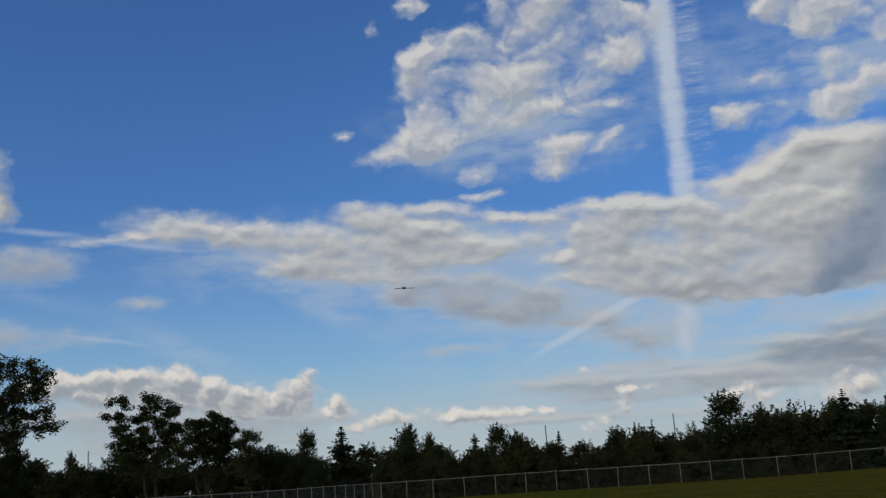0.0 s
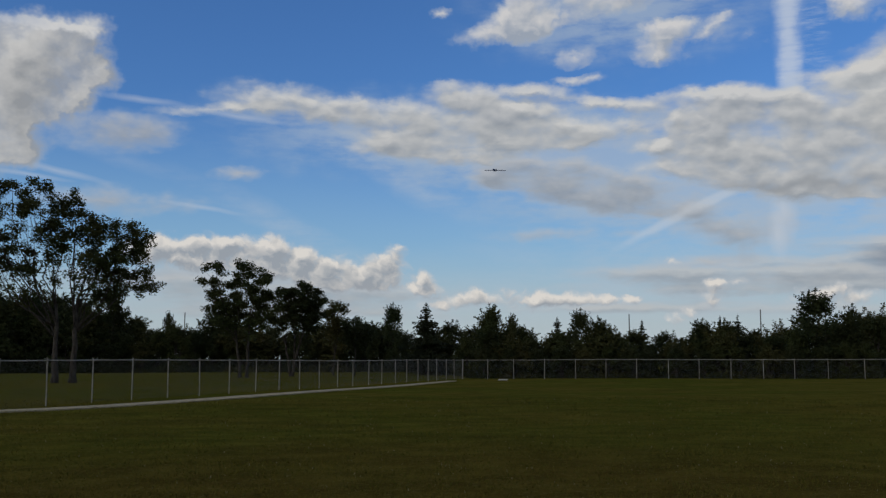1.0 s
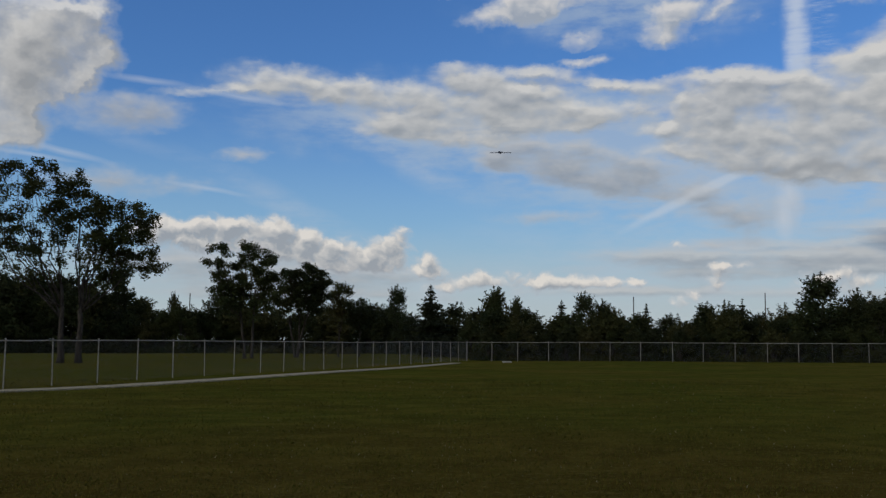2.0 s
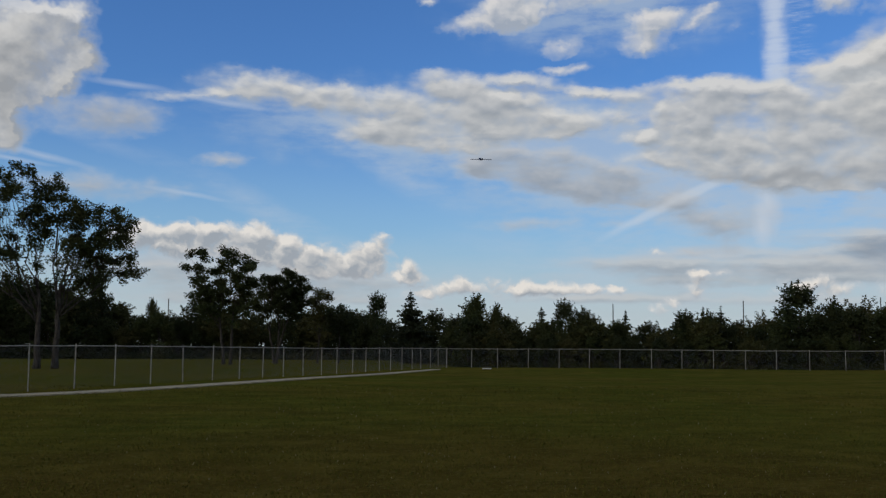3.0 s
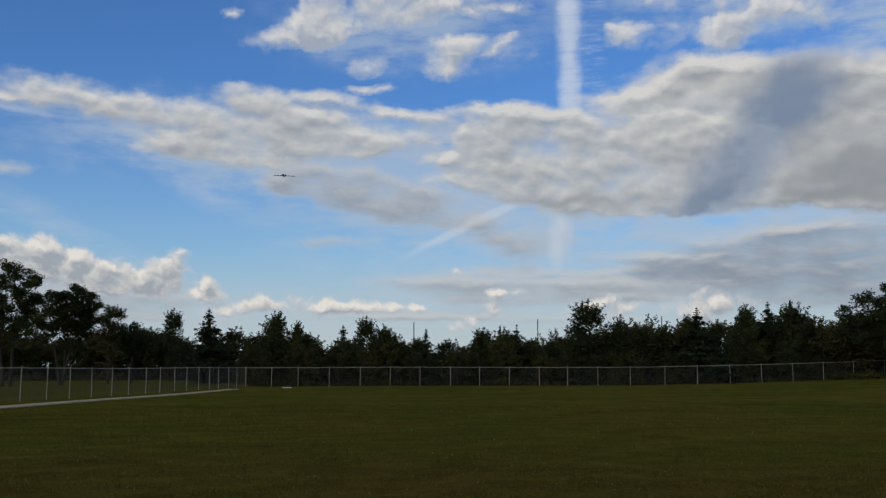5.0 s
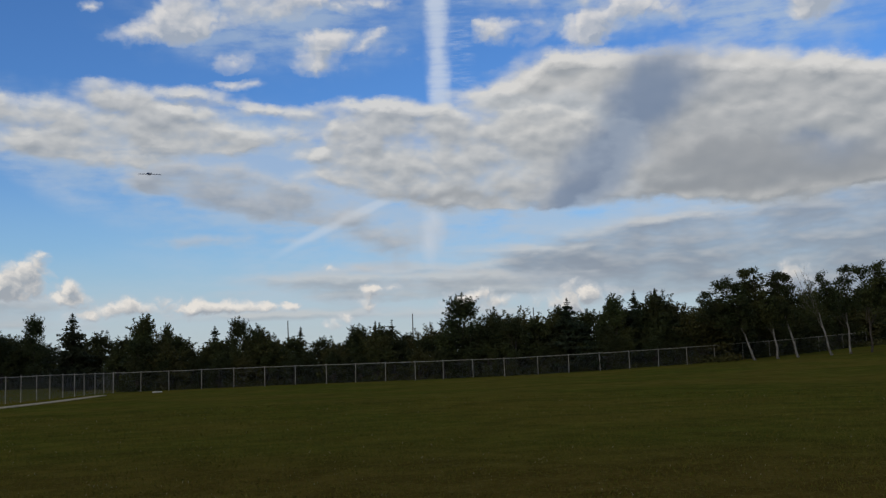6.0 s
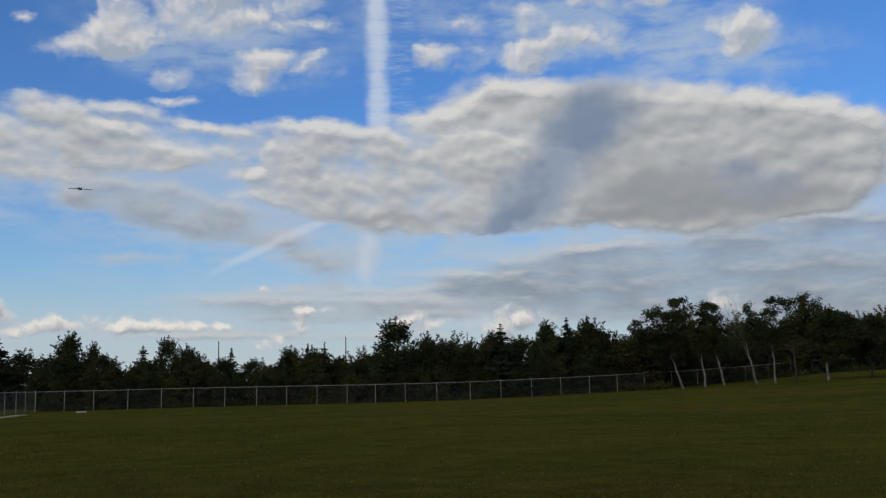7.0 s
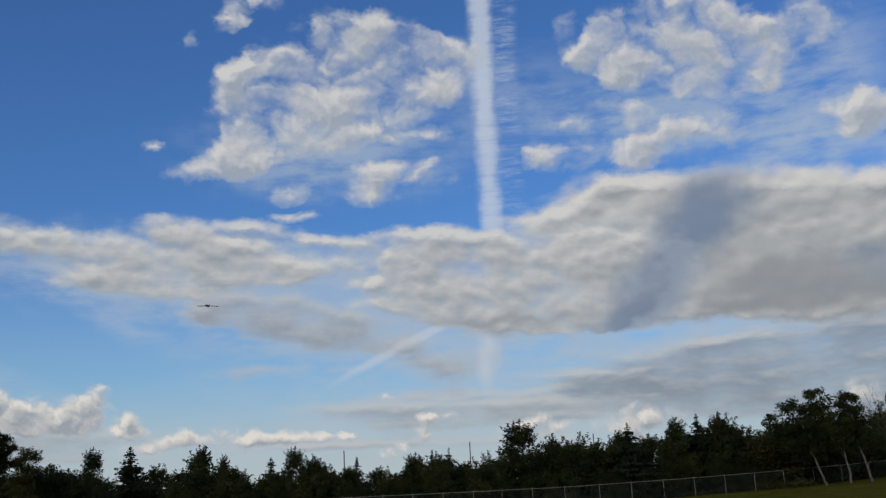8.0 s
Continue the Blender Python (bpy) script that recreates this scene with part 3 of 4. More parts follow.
NORTH_LINE = [(2.0, 95.5), (10.0, 95.0), (27.0, 93.8), (40.0, 91.5), (53.0, 90.0), (60.0, 90.5), (78.0, 96.0), (105.0, 107.0), (150.0, 125.0)]
NORTH_POSTS = [1.2, 2.62, 4.1, 5.85, 7.6, 9.3, 11.0, 12.75, 14.4, 16.1, 17.8, 19.4, 21.1, 22.9, 24.8, 26.55, 28.3, 29.95, 31.55, 33.1,
               34.6, 36.1, 37.5, 38.85, 40.05, 41.25, 42.4, 43.5, 44.55, 45.55, 46.5, 47.4]
WEST_LINE = [(2.0, 95.5), (-5.4, 73.0), (-10.6, 56.7), (-13.85, 44.8), (-15.5, 39.0), (-19.0, 22.0)]
WEST_POSTS = [1.18, 0.71, 0.26, -0.29, -0.78, -1.36, -2.01, -2.65, -3.43, -4.17, -5.07, -5.93, -6.96, -8.07, -9.21, -10.5, -11.96, -13.56,
              -15.26, -17.14, -19.19, -21.47, -23.84, -26.6, -30.0, -34.0]

# ---- trees ----
def leaf_cloud(centres, per, spread, size, rng, droop=0.0):
    """Small leaf sprays scattered round centres, as an array of quads."""
    centres = np.asarray(centres, dtype=float)
    n = len(centres) * per
    ball = rng.normal(0, 1, (n, 3))
    ball *= (rng.uniform(0, 1, n) ** 0.45 / np.linalg.norm(ball, axis=1))[:, None] * 1.75
    c = np.repeat(centres, per, axis=0) + ball * np.asarray(spread)
    u = rng.normal(0, 1, (n, 3))
    u[:, 2] = u[:, 2] * 0.6 - droop
    u /= np.linalg.norm(u, axis=1, keepdims=True)
    v = np.cross(u, rng.normal(0, 1, (n, 3)))
    v /= np.linalg.norm(v, axis=1, keepdims=True)
    s = (size * rng.uniform(0.6, 1.4, n))[:, None]
    u, v = u * s, v * s * 0.55
    return np.stack([c - u, c + v * 0.9 - u * 0.1, c + u, c - v * 0.9 + u * 0.1], axis=1)


def lobed_tree(seed, trunks, lobes, leaf, wood, label, group, girth=0.16, per=42, puff=0.30, size=0.11, tips_each=9.0, bare_limbs=()):
    """A tree whose limbs reach out to the heads of foliage that make up its crown.
    trunks: foot x, fork x and fork height; lobes: x, height, half-width, half-height; bare_limbs: x and height of leafless ends."""
    rng = np.random.default_rng(seed)
    tree = new("tree")
    tagged(tree, label, "tree", group)
    stem, tubes, tips = Tubes(8), Tubes(5), []
    stems = []
    for foot, fork, high in trunks:
        pts = [Vector((foot + (fork - foot) * k / 7 + rng.normal(0, 0.05), rng.normal(0, 0.05), -0.2 + (high + 0.2) * k / 7)) for k in range(8)]
        radii = [girth * (1.5 if k == 0 else 1.12 - 0.09 * k) for k in range(8)]
        stem.limb(pts, radii)
        stems.append((pts, radii))

    def reach(start, end, r0, r1, bow):
        mid = start * 0.5 + end * 0.5
        bend = Vector((start.x * 0.35 + end.x * 0.65, start.y * 0.35 + end.y * 0.65, mid.z)) * 1.0
        bend.z += -bow * (end - start).length
        out = []
        for k in range(7):
            t = k / 6
            p = start * (1 - t) ** 2 + bend * 2 * t * (1 - t) + end * t * t
            if 0 < k < 6:
                p = p + Vector(rng.normal(0, 0.035 * (end - start).length ** 0.7, 3))
            out.append(p)
        tubes.limb(out, [r0 + (r1 - r0) * k / 6 for k in range(7)])
        return out

    for x, z, rx, rz in lobes:
        pts, radii = min(stems, key=lambda st: abs(st[0][-1].x - x))
        k = int(rng.integers(4, 8))
        while k > 2 and pts[k].z > z - 0.6:
            k -= 1
        centre = Vector((x, rng.uniform(-0.8, 0.8) * rx * 1.6, z))
        limb = reach(pts[k], centre, radii[k] * 0.5, 0.018, 0.10)
        for k in (3, 4, 5):
            for j in range(3):
                tips.append(tuple(limb[k] + Vector(rng.normal(0, 0.4 * rx, 3))))
        heads = rng.normal(0, 1, (int(5 + 2 * rx), 3))
        heads *= (rng.uniform(0.55, 1.05, len(heads)) / np.linalg.norm(heads, axis=1))[:, None]
        for j in range(int(tips_each * (1.2 + 1.8 * rx * rz))):
            d = heads[j % len(heads)] + rng.normal(0, 0.20, 3)
            tip = centre + Vector((d[0] * rx, d[1] * rx, d[2] * rz))
            if j % 3 == 0:
                reach(limb[int(rng.integers(3, 7))], tip, 0.016, 0.006, 0.05)
            tips.append(tuple(tip))
    for x, z in bare_limbs:
        pts, radii = stems[0]
        limb = reach(pts[-1], Vector((x, rng.uniform(-0.4, 0.4), z)), radii[-1] * 0.6, 0.012, 0.02)
        for k in (2, 3, 4, 5):
            way = Vector((rng.normal(0, 0.35), rng.normal(0, 0.35), rng.uniform(0.5, 1.1)))
            reach(limb[k], limb[k] + way, 0.02, 0.006, 0.05)
    mesh_object("trunk", stem.v, stem.f, wood, tree, smooth=True)
    mesh_object("branchwork", tubes.v, tubes.f, wood if bare_limbs else M_BARK, tree, smooth=True)
    quads_object("crown", leaf_cloud(tips, per, (puff, puff, puff * 0.8), size, rng), leaf, tree)
    return tree


def conifer(seed, height, width, leaf, wood, label, dense=1.0, bare=0.06, name="conifer"):
    """A pointed evergreen: a straight stem with whorls of drooping boughs."""
    rng = np.random.default_rng(seed)
    tree = new(name)
    tagged(tree, label, "tree", "evergreens in the thicket")
    tubes = Tubes(5)
    tubes.limb([Vector((0, 0, -0.2)), Vector((0.05, 0.03, height * 0.5)), Vector((0, 0, height))], [height * 0.018, height * 0.011, 0.02])
    centres = []
    z = height * bare
    while z < height * 0.985:
        left = 1 - z / height
        reach = width * left * rng.uniform(0.5, 1.25) + 0.03
        for k in range(int(4 + 6 * dense * (0.35 + left))):
            a = rng.uniform(0, 2 * math.pi)
            r = reach * rng.uniform(0.6, 1.1)
            end = Vector((math.cos(a) * r, math.sin(a) * r, z - r * 0.18 + 0.25 * r * r / (width + 0.1)))
            tubes.limb([Vector((0, 0, z)), end], [0.02, 0.006])
            for s in np.linspace(0.25, 1.0, max(2, int(r / 0.3))):
                centres.append((end.x * s, end.y * s, z + (end.z - z) * s))
        z += (0.15 + 0.16 * left) * rng.uniform(0.6, 1.4)
    mesh_object("trunk", tubes.v, tubes.f, wood, tree)
    c = np.array(centres)
    near = 1 - c[:, 2] / height
    parts = [leaf_cloud(c[(near >= lo) & (near < hi)], int(9 * dense), (w, w, w * 0.6), s, rng, 0.2)
             for lo, hi, w, s in ((0.0, 0.10, 0.035, 0.06), (0.10, 0.28, 0.08, 0.09), (0.28, 1.1, 0.17, 0.13)) if ((near >= lo) & (near < hi)).any()]
    quads_object("crown", np.concatenate(parts), leaf, tree)
    return tree


def thicket(seed, height, width, leaf, label, lumps=26, name="bush", size=0.13, per=170):
    """A dense self-sown tree clothed to the ground: several stems and an uneven crown of leaf sprays."""
    rng = np.random.default_rng(seed)
    bush = new(name)
    tagged(bush, label, "bush", "thicket behind the fence")
    tubes, centres, radius = Tubes(5), [], []
    for k in range(lumps):
        a, h = rng.uniform(0, 2 * math.pi), rng.uniform(0.05, 1.0) ** 0.8
        r = width * (1 - 0.75 * h ** 2.2) * rng.uniform(0.25, 1.0)
        c = Vector((math.cos(a) * r, math.sin(a) * r, height * (0.08 + 0.86 * h)))
        centres.append(tuple(c))
        if k % 2 == 0:
            tubes.limb([Vector((c.x * 0.08, c.y * 0.08, -0.2)), Vector((c.x * 0.45, c.y * 0.45, c.z * 0.6)), c], [0.09, 0.05, 0.015])
    centres.append((0.0, 0.0, height * 0.93))
    for k in range(9):
        a = 2 * math.pi * (k + rng.uniform(-0.3, 0.3)) / 9
        centres.append((math.cos(a) * width * 0.75, math.sin(a) * width * 0.75, height * rng.uniform(0.02, 0.07)))
    mesh_object("trunk", tubes.v, tubes.f, M_BARK, bush)
    core = leaf_cloud(centres, per, (width * 0.17, width * 0.17, height * 0.07), size, rng)
    # loose shoots that break the outline
    shoots = []
    for c in centres:
        if c[2] > height * 0.35:
            for k in range(3):
                d = rng.normal(0, 1, 3)
                d[2] = abs(d[2]) * 1.3
                d /= np.linalg.norm(d)
                for s in (0.5, 0.7, 0.9, 1.1):
                    shoots.append(np.array(c) + d * s * width * 0.42)
    core = np.concatenate([core, leaf_cloud(shoots, 8, (0.10, 0.10, 0.10), size * 0.8, rng)])
    quads_object("crown", core, leaf, bush)
    return bush


def at(az, distance, turn=0.0, size=1.0):
    x, y = distance * math.sin(radians(az)), distance * math.cos(radians(az))
    return Matrix.LocRotScale((x, y, ground_height(x, y)), Euler((0, 0, radians(turn))), (size, size, size))


def stand(tree, az, distance, turn=0.0):
    tree.matrix_world = at(az, distance, turn)


def height_for(el, distance):
    return 1.8 + distance * math.tan(radians(el))


build_fence(WEST_LINE, WEST_POSTS, "galvanised chain-link fence running beside the concrete path")
build_fence(NORTH_LINE, NORTH_POSTS, "galvanised chain-link fence in front of the dark thicket")

# the single trees on the grass behind the western fence
GRASS_TREES = "trees on the grass"
stand(lobed_tree(11, [(-0.6, -0.7, 6.2), (0.7, 0.95, 7.0)],
                 [(-4.3, 15.2, 1.4, 0.8), (-2.3, 15.0, 1.3, 0.8), (-4.9, 11.6, 1.5, 0.8), (-3.0, 13.4, 1.5, 1.0), (0.3, 14.3, 1.1, 1.1), (0.5, 12.8, 1.3, 1.2),
                  (3.8, 12.0, 1.8, 1.1), (5.3, 11.5, 1.2, 1.0), (2.7, 10.3, 1.7, 1.2), (5.3, 9.3, 1.3, 1.2), (4.0, 8.1, 1.4, 0.8), (6.0, 7.9, 0.9, 0.7),
                  (-5.0, 9.0, 1.4, 0.6), (-3.7, 10.1, 1.2, 0.6), (-1.2, 11.0, 1.3, 1.0), (1.6, 9.2, 1.4, 0.8), (-6.4, 13.2, 1.3, 0.9), (-6.8, 10.6, 1.3, 0.7), (3.0, 6.9, 0.8, 0.5), (-1.6, 12.6, 1.2, 1.0), (1.9, 12.2, 1.3, 1.0), (-2.6, 8.6, 1.0, 0.6),
                  (2.3, 11.3, 1.2, 0.7), (4.2, 10.2, 1.2, 0.8), (-0.9, 13.9, 0.9, 0.7)],
                 M_LEAF, M_BARK, "tall open-crowned tree with two dark trunks", GRASS_TREES, 0.24, 36, 0.28, 0.11, 9.5), -20.7, 84, 20.7)
stand(lobed_tree(12, [(-0.6, -1.2, 6.0), (0.05, 0.3, 7.0)],
                 [(-3.2, 10.9, 1.1, 0.6), (-0.2, 11.3, 1.2, 0.6), (1.6, 10.5, 1.1, 0.7), (-3.8, 9.7, 1.0, 0.5), (-1.3, 9.8, 1.2, 0.6), (0.8, 9.3, 1.3, 0.7),
                  (-3.0, 8.6, 1.1, 0.5), (-0.6, 7.9, 1.4, 0.8), (1.4, 8.0, 1.3, 0.9), (-3.4, 6.8, 1.1, 0.5), (-1.7, 6.7, 1.2, 0.6), (2.5, 8.3, 1.0, 0.7), (2.2, 6.6, 1.2, 0.8),
                  (0.3, 6.5, 1.2, 0.7), (-2.3, 7.6, 1.1, 0.6), (0.9, 5.5, 1.2, 0.6), (-2.4, 5.6, 1.1, 0.6), (-0.5, 10.5, 1.0, 0.5)],
                 M_LEAF, M_BARK, "broad tree with a ragged dark green crown", GRASS_TREES, 0.15, 40, 0.29, 0.115, 10.0), -11.05, 104, 11.05)
stand(lobed_tree(13, [(-0.1, -0.8, 4.6), (0.1, 0.5, 5.2), (0.0, 1.3, 5.0)],
                 [(1.1, 9.8, 0.9, 0.6), (2.2, 9.2, 0.9, 0.6), (-0.9, 9.2, 0.9, 0.6), (-0.4, 8.3, 1.0, 0.6), (2.2, 7.8, 1.0, 0.7), (3.1, 8.3, 0.8, 0.6),
                  (0.4, 7.2, 1.1, 0.6), (1.8, 6.8, 1.0, 0.6), (-1.3, 7.2, 0.9, 0.6), (1.1, 8.6, 1.0, 0.6), (2.8, 6.7, 0.8, 0.6), (-1.6, 6.0, 0.9, 0.5),
                  (0.3, 6.1, 1.0, 0.5), (0.8, 7.9, 1.0, 0.6), (0.1, 9.0, 0.8, 0.5), (2.3, 5.8, 0.9, 0.5)],
                 M_LEAF_DARK, M_BARK, "forked tree with a dense dark crown", GRASS_TREES, 0.14, 44, 0.29, 0.115, 11.0), -8.55, 112, 8.55)
stand(lobed_tree(14, [(0.0, 0.1, 4.8)], [(0.0, 8.3, 0.7, 0.5), (-0.3, 7.5, 0.7, 0.5), (0.9, 7.9, 0.6, 0.5), (0.0, 5.8, 0.9, 0.5), (-0.7, 7.0, 0.6, 0.4), (0.7, 6.6, 0.6, 0.4)],
                 M_LEAF_OLIVE, M_BARK, "slender tree with thin airy foliage", GRASS_TREES, 0.10, 30, 0.32, 0.12, 8.0), -6.15, 118, 6.15)
stand(lobed_tree(15, [(0.0, 0.1, 3.6)], [(0.1, 6.2, 0.7, 0.4), (1.0, 5.5, 0.8, 0.5), (-0.8, 5.7, 0.8, 0.5), (0.1, 5.1, 1.1, 0.6), (1.3, 4.6, 0.9, 0.6), (-1.0, 4.6, 0.9, 0.6)],
                 M_LEAF_DARK, M_BARK, "small tree with thin dark foliage", GRASS_TREES, 0.09, 44, 0.34, 0.12, 8.0), -4.97, 116, 4.97)

# leaning trees with pale trunks on the field side of the northern fence
CLUMP, LEANING = "leaning tree with a pale trunk before the fence", "leaning trees before the fence"
stand(lobed_tree(21, [(0.0, -1.3, 3.9)], [(-4.0, 6.6, 1.1, 0.7), (-2.4, 7.5, 1.2, 0.8), (-3.1, 5.6, 1.3, 0.8), (-1.3, 6.3, 1.3, 0.9), (-4.2, 4.9, 1.1, 0.6), (-1.7, 4.9, 1.3, 0.7), (-2.9, 4.2, 1.2, 0.6), (-0.8, 4.4, 0.9, 0.6)],
                 M_LEAF_DARK, M_PALE, CLUMP, LEANING, 0.12, 40, 0.30, 0.115, 10.0), 36.75, 108, -36.75)
stand(lobed_tree(22, [(0.0, -0.5, 4.2)], [(-2.4, 8.8, 0.9, 0.6), (-3.1, 7.7, 1.1, 0.7), (-1.7, 7.7, 1.2, 0.8), (-2.0, 6.4, 1.4, 0.9), (-0.8, 5.7, 1.2, 0.8), (-2.7, 5.6, 1.2, 0.7), (-0.4, 4.5, 1.0, 0.6), (-1.8, 4.7, 1.1, 0.6)],
                 M_LEAF, M_PALE, CLUMP, LEANING, 0.12, 40, 0.30, 0.115, 10.0), 37.95, 109, -37.95)
stand(lobed_tree(23, [(0.0, -1.0, 4.4)], [(-1.5, 8.6, 0.8, 0.5), (-2.2, 7.5, 1.0, 0.7), (-0.8, 7.5, 0.9, 0.7), (-1.5, 6.5, 1.2, 0.8), (-0.6, 5.7, 1.0, 0.7), (-2.4, 5.5, 1.1, 0.7), (-0.9, 4.7, 1.0, 0.6)],
                 M_LEAF_DARK, M_PALE, CLUMP, LEANING, 0.12, 38, 0.30, 0.115, 10.0), 38.95, 110, -38.95)
stand(lobed_tree(24, [(0.0, -1.0, 4.4)], [(-2.3, 6.4, 0.8, 0.5), (-2.8, 5.6, 0.8, 0.5), (-1.4, 5.2, 0.7, 0.5), (-1.6, 7.4, 0.4, 0.4)],
                 M_LEAF, M_PALE, "half-dead leaning tree with bare upper twigs", LEANING, 0.11, 14, 0.30, 0.11, 6.0, ((-2.5, 9.2), (-1.9, 8.6), (-3.0, 9.0))), 40.65, 111, -40.65)
stand(lobed_tree(25, [(0.0, -0.2, 4.6)], [(-2.3, 8.1, 0.7, 0.6), (-2.0, 6.8, 0.7, 0.6), (-2.3, 5.9, 0.7, 0.5), (-0.2, 7.7, 0.8, 0.6), (0.3, 8.6, 0.7, 0.5), (-0.6, 6.4, 0.8, 0.6), (0.3, 5.6, 0.8, 0.6), (-1.1, 5.1, 0.8, 0.5)],
                 M_LEAF_DARK, M_PALE, CLUMP, LEANING, 0.11, 30, 0.28, 0.11, 8.0), 41.6, 112, -41.6)
stand(lobed_tree(26, [(0.0, -0.1, 5.0)], [(-0.6, 8.3, 0.9, 0.7), (1.0, 8.8, 0.8, 0.6), (0.4, 7.3, 1.1, 0.8), (1.7, 7.6, 0.9, 0.7), (2.4, 8.2, 0.8, 0.6), (-0.1, 6.1, 1.0, 0.7), (1.5, 6.1, 1.0, 0.7), (2.7, 6.7, 1.0, 0.7), (1.0, 5.2, 1.0, 0.6)],
                 M_LEAF, M_BARK, "upright tree with a dark trunk before the fence", LEANING, 0.12, 34, 0.29, 0.115, 9.0), 42.65, 113, -42.65)
stand(lobed_tree(27, [(0.0, 0.0, 3.4)], [(0.9, 6.9, 1.1, 0.7), (0.0, 6.4, 1.1, 0.7), (1.9, 6.0, 1.2, 0.8), (0.9, 5.2, 1.3, 0.8), (-0.5, 5.0, 1.1, 0.7), (2.3, 4.7, 1.2, 0.8), (0.5, 3.7, 1.2, 0.7), (2.9, 5.5, 1.0, 0.7)],
                 M_LEAF_DARK, M_PALE, CLUMP, LEANING, 0.13, 50, 0.34, 0.12, 12.0), 44.25, 114, -44.25)
stand(lobed_tree(28, [(0.0, 0.3, 2.8)], [(0.0, 6.0, 1.3, 0.8), (1.6, 5.4, 1.3, 0.8), (-1.4, 5.0, 1.3, 0.8), (0.4, 4.3, 1.5, 0.9), (2.4, 4.0, 1.3, 0.8), (-1.2, 3.4, 1.3, 0.8)],
                 M_LEAF_DARK, M_BARK, "dense dark tree before the fence", LEANING, 0.13, 50, 0.35, 0.12, 12.0), 46.4, 120, -46.4)

# evergreens that stand out of the thicket
def evergreen(seed, az, distance, top_el, width, dense, label):
    stand(conifer(seed, height_for(top_el, distance), width, M_NEEDLE, M_BARK, label, dense), az, distance, seed * 37)


evergreen(41, -0.9, 118, 3.32, 4.2, 1.5, "dark pointed evergreen among the bushes")
evergreen(42, 6.6, 112, 2.45, 2.6, 1.0, "thin ragged evergreen above the bushes")
evergreen(43, 11.35, 113, 2.25, 1.8, 0.8, "spindly evergreen above the bushes")
evergreen(44, 15.6, 110, 2.45, 1.6, 0.8, "spindly evergreen above the bushes")
evergreen(45, 16.55, 111, 2.5, 2.2, 0.8, "spindly evergreen above the bushes")
evergreen(46, 26.6, 106, 3.25, 4.6, 1.6, "broad dark evergreen among the bushes")
evergreen(47, 30.4, 112, 3.4, 3.6, 1.5, "dark pointed evergreen among the bushes")

# self-sown thicket: a few kinds, copied along the back of the fences
KINDS = [thicket(31, 6.0, 2.9, M_LEAF_DARK, "dense dark green self-sown bush"), thicket(32, 6.6, 2.5, M_LEAF, "tall shaggy green self-sown bush"),
         thicket(33, 5.0, 3.2, M_LEAF_OLIVE, "low and broad olive-green bush"), thicket(34, 7.0, 3.0, M_LEAF_DARK, "round-topped dark tree with leaves to the ground")]
BASE = [6.0, 6.6, 5.0, 7.0]
used = [False] * 4


def plant(kind, az, distance, top_el, rng, wide=1.0):
    h = height_for(top_el, distance)
    s = h / BASE[kind]
    m = at(az, distance, rng.uniform(0, 360), 1.0) @ Matrix.Diagonal((s * wide, s * wide, s, 1))
    if used[kind]:
        own = KINDS[kind].scale
        copy_thing(KINDS[kind], m @ Matrix.Diagonal((1 / own.x, 1 / own.y, 1 / own.z, 1)))
    else:
        used[kind] = True
        KINDS[kind].matrix_world = m


def skyline(az):
    """The elevation of the thicket's general top by azimuth."""
    marks = [(-30, 3.3), (-21, 3.3), (-16.5, 1.9), (-13, 1.7), (-6, 2.0), (-2, 1.8), (2, 1.95), (4.5, 1.75), (5.2, 1.2), (7.5, 1.7), (10, 1.75), (13, 1.3), (15, 1.75), (20, 2.1), (25, 2.15), (29, 2.2), (31, 2.6), (34, 2.1), (36, 2.4), (52, 2.4)]
    for (a0, e0), (a1, e1) in zip(marks, marks[1:]):
        if a0 <= az <= a1:
            return e0 + (e1 - e0) * (az - a0) / (a1 - a0)
    return 2.0


def tree_line(az):
    """How far off the thicket stands by azimuth."""
    if az < 2.0:
        return 150.0 if az < -3 else 150.0 - 9.5 * (az + 3)
    crossing = on_line(NORTH_LINE, min(az, 47.5))
    return crossing.length + 5.0


rng = np.random.default_rng(5)
# taller ones that show against the sky
for kind, az, top_el, wide in ((3, -18.3, 3.65, 0.75), (1, -15.3, 2.4, 0.5), (0, -12.9, 2.35, 0.9), (2, -11.6, 2.1, 1.0), (3, -2.9, 2.85, 0.75), (1, 2.8, 2.8, 0.85), (1, 4.0, 2.3, 0.6), (3, 7.8, 2.5, 0.8), (3, 14.5, 1.95, 1.0),
                               (3, 20.4, 3.3, 1.15), (0, 22.3, 2.4, 0.8), (1, 26.0, 2.5, 0.8), (1, 29.2, 2.9, 0.8), (0, 31.6, 2.8, 0.9), (3, -22.6, 3.3, 1.0), (0, -24.3, 3.3, 1.0), (3, -26.5, 3.5, 1.0), (0, 8.9, 2.0, 0.9)):
    plant(kind, az, tree_line(az) + 1.0, top_el, rng, wide)
az = -31.0
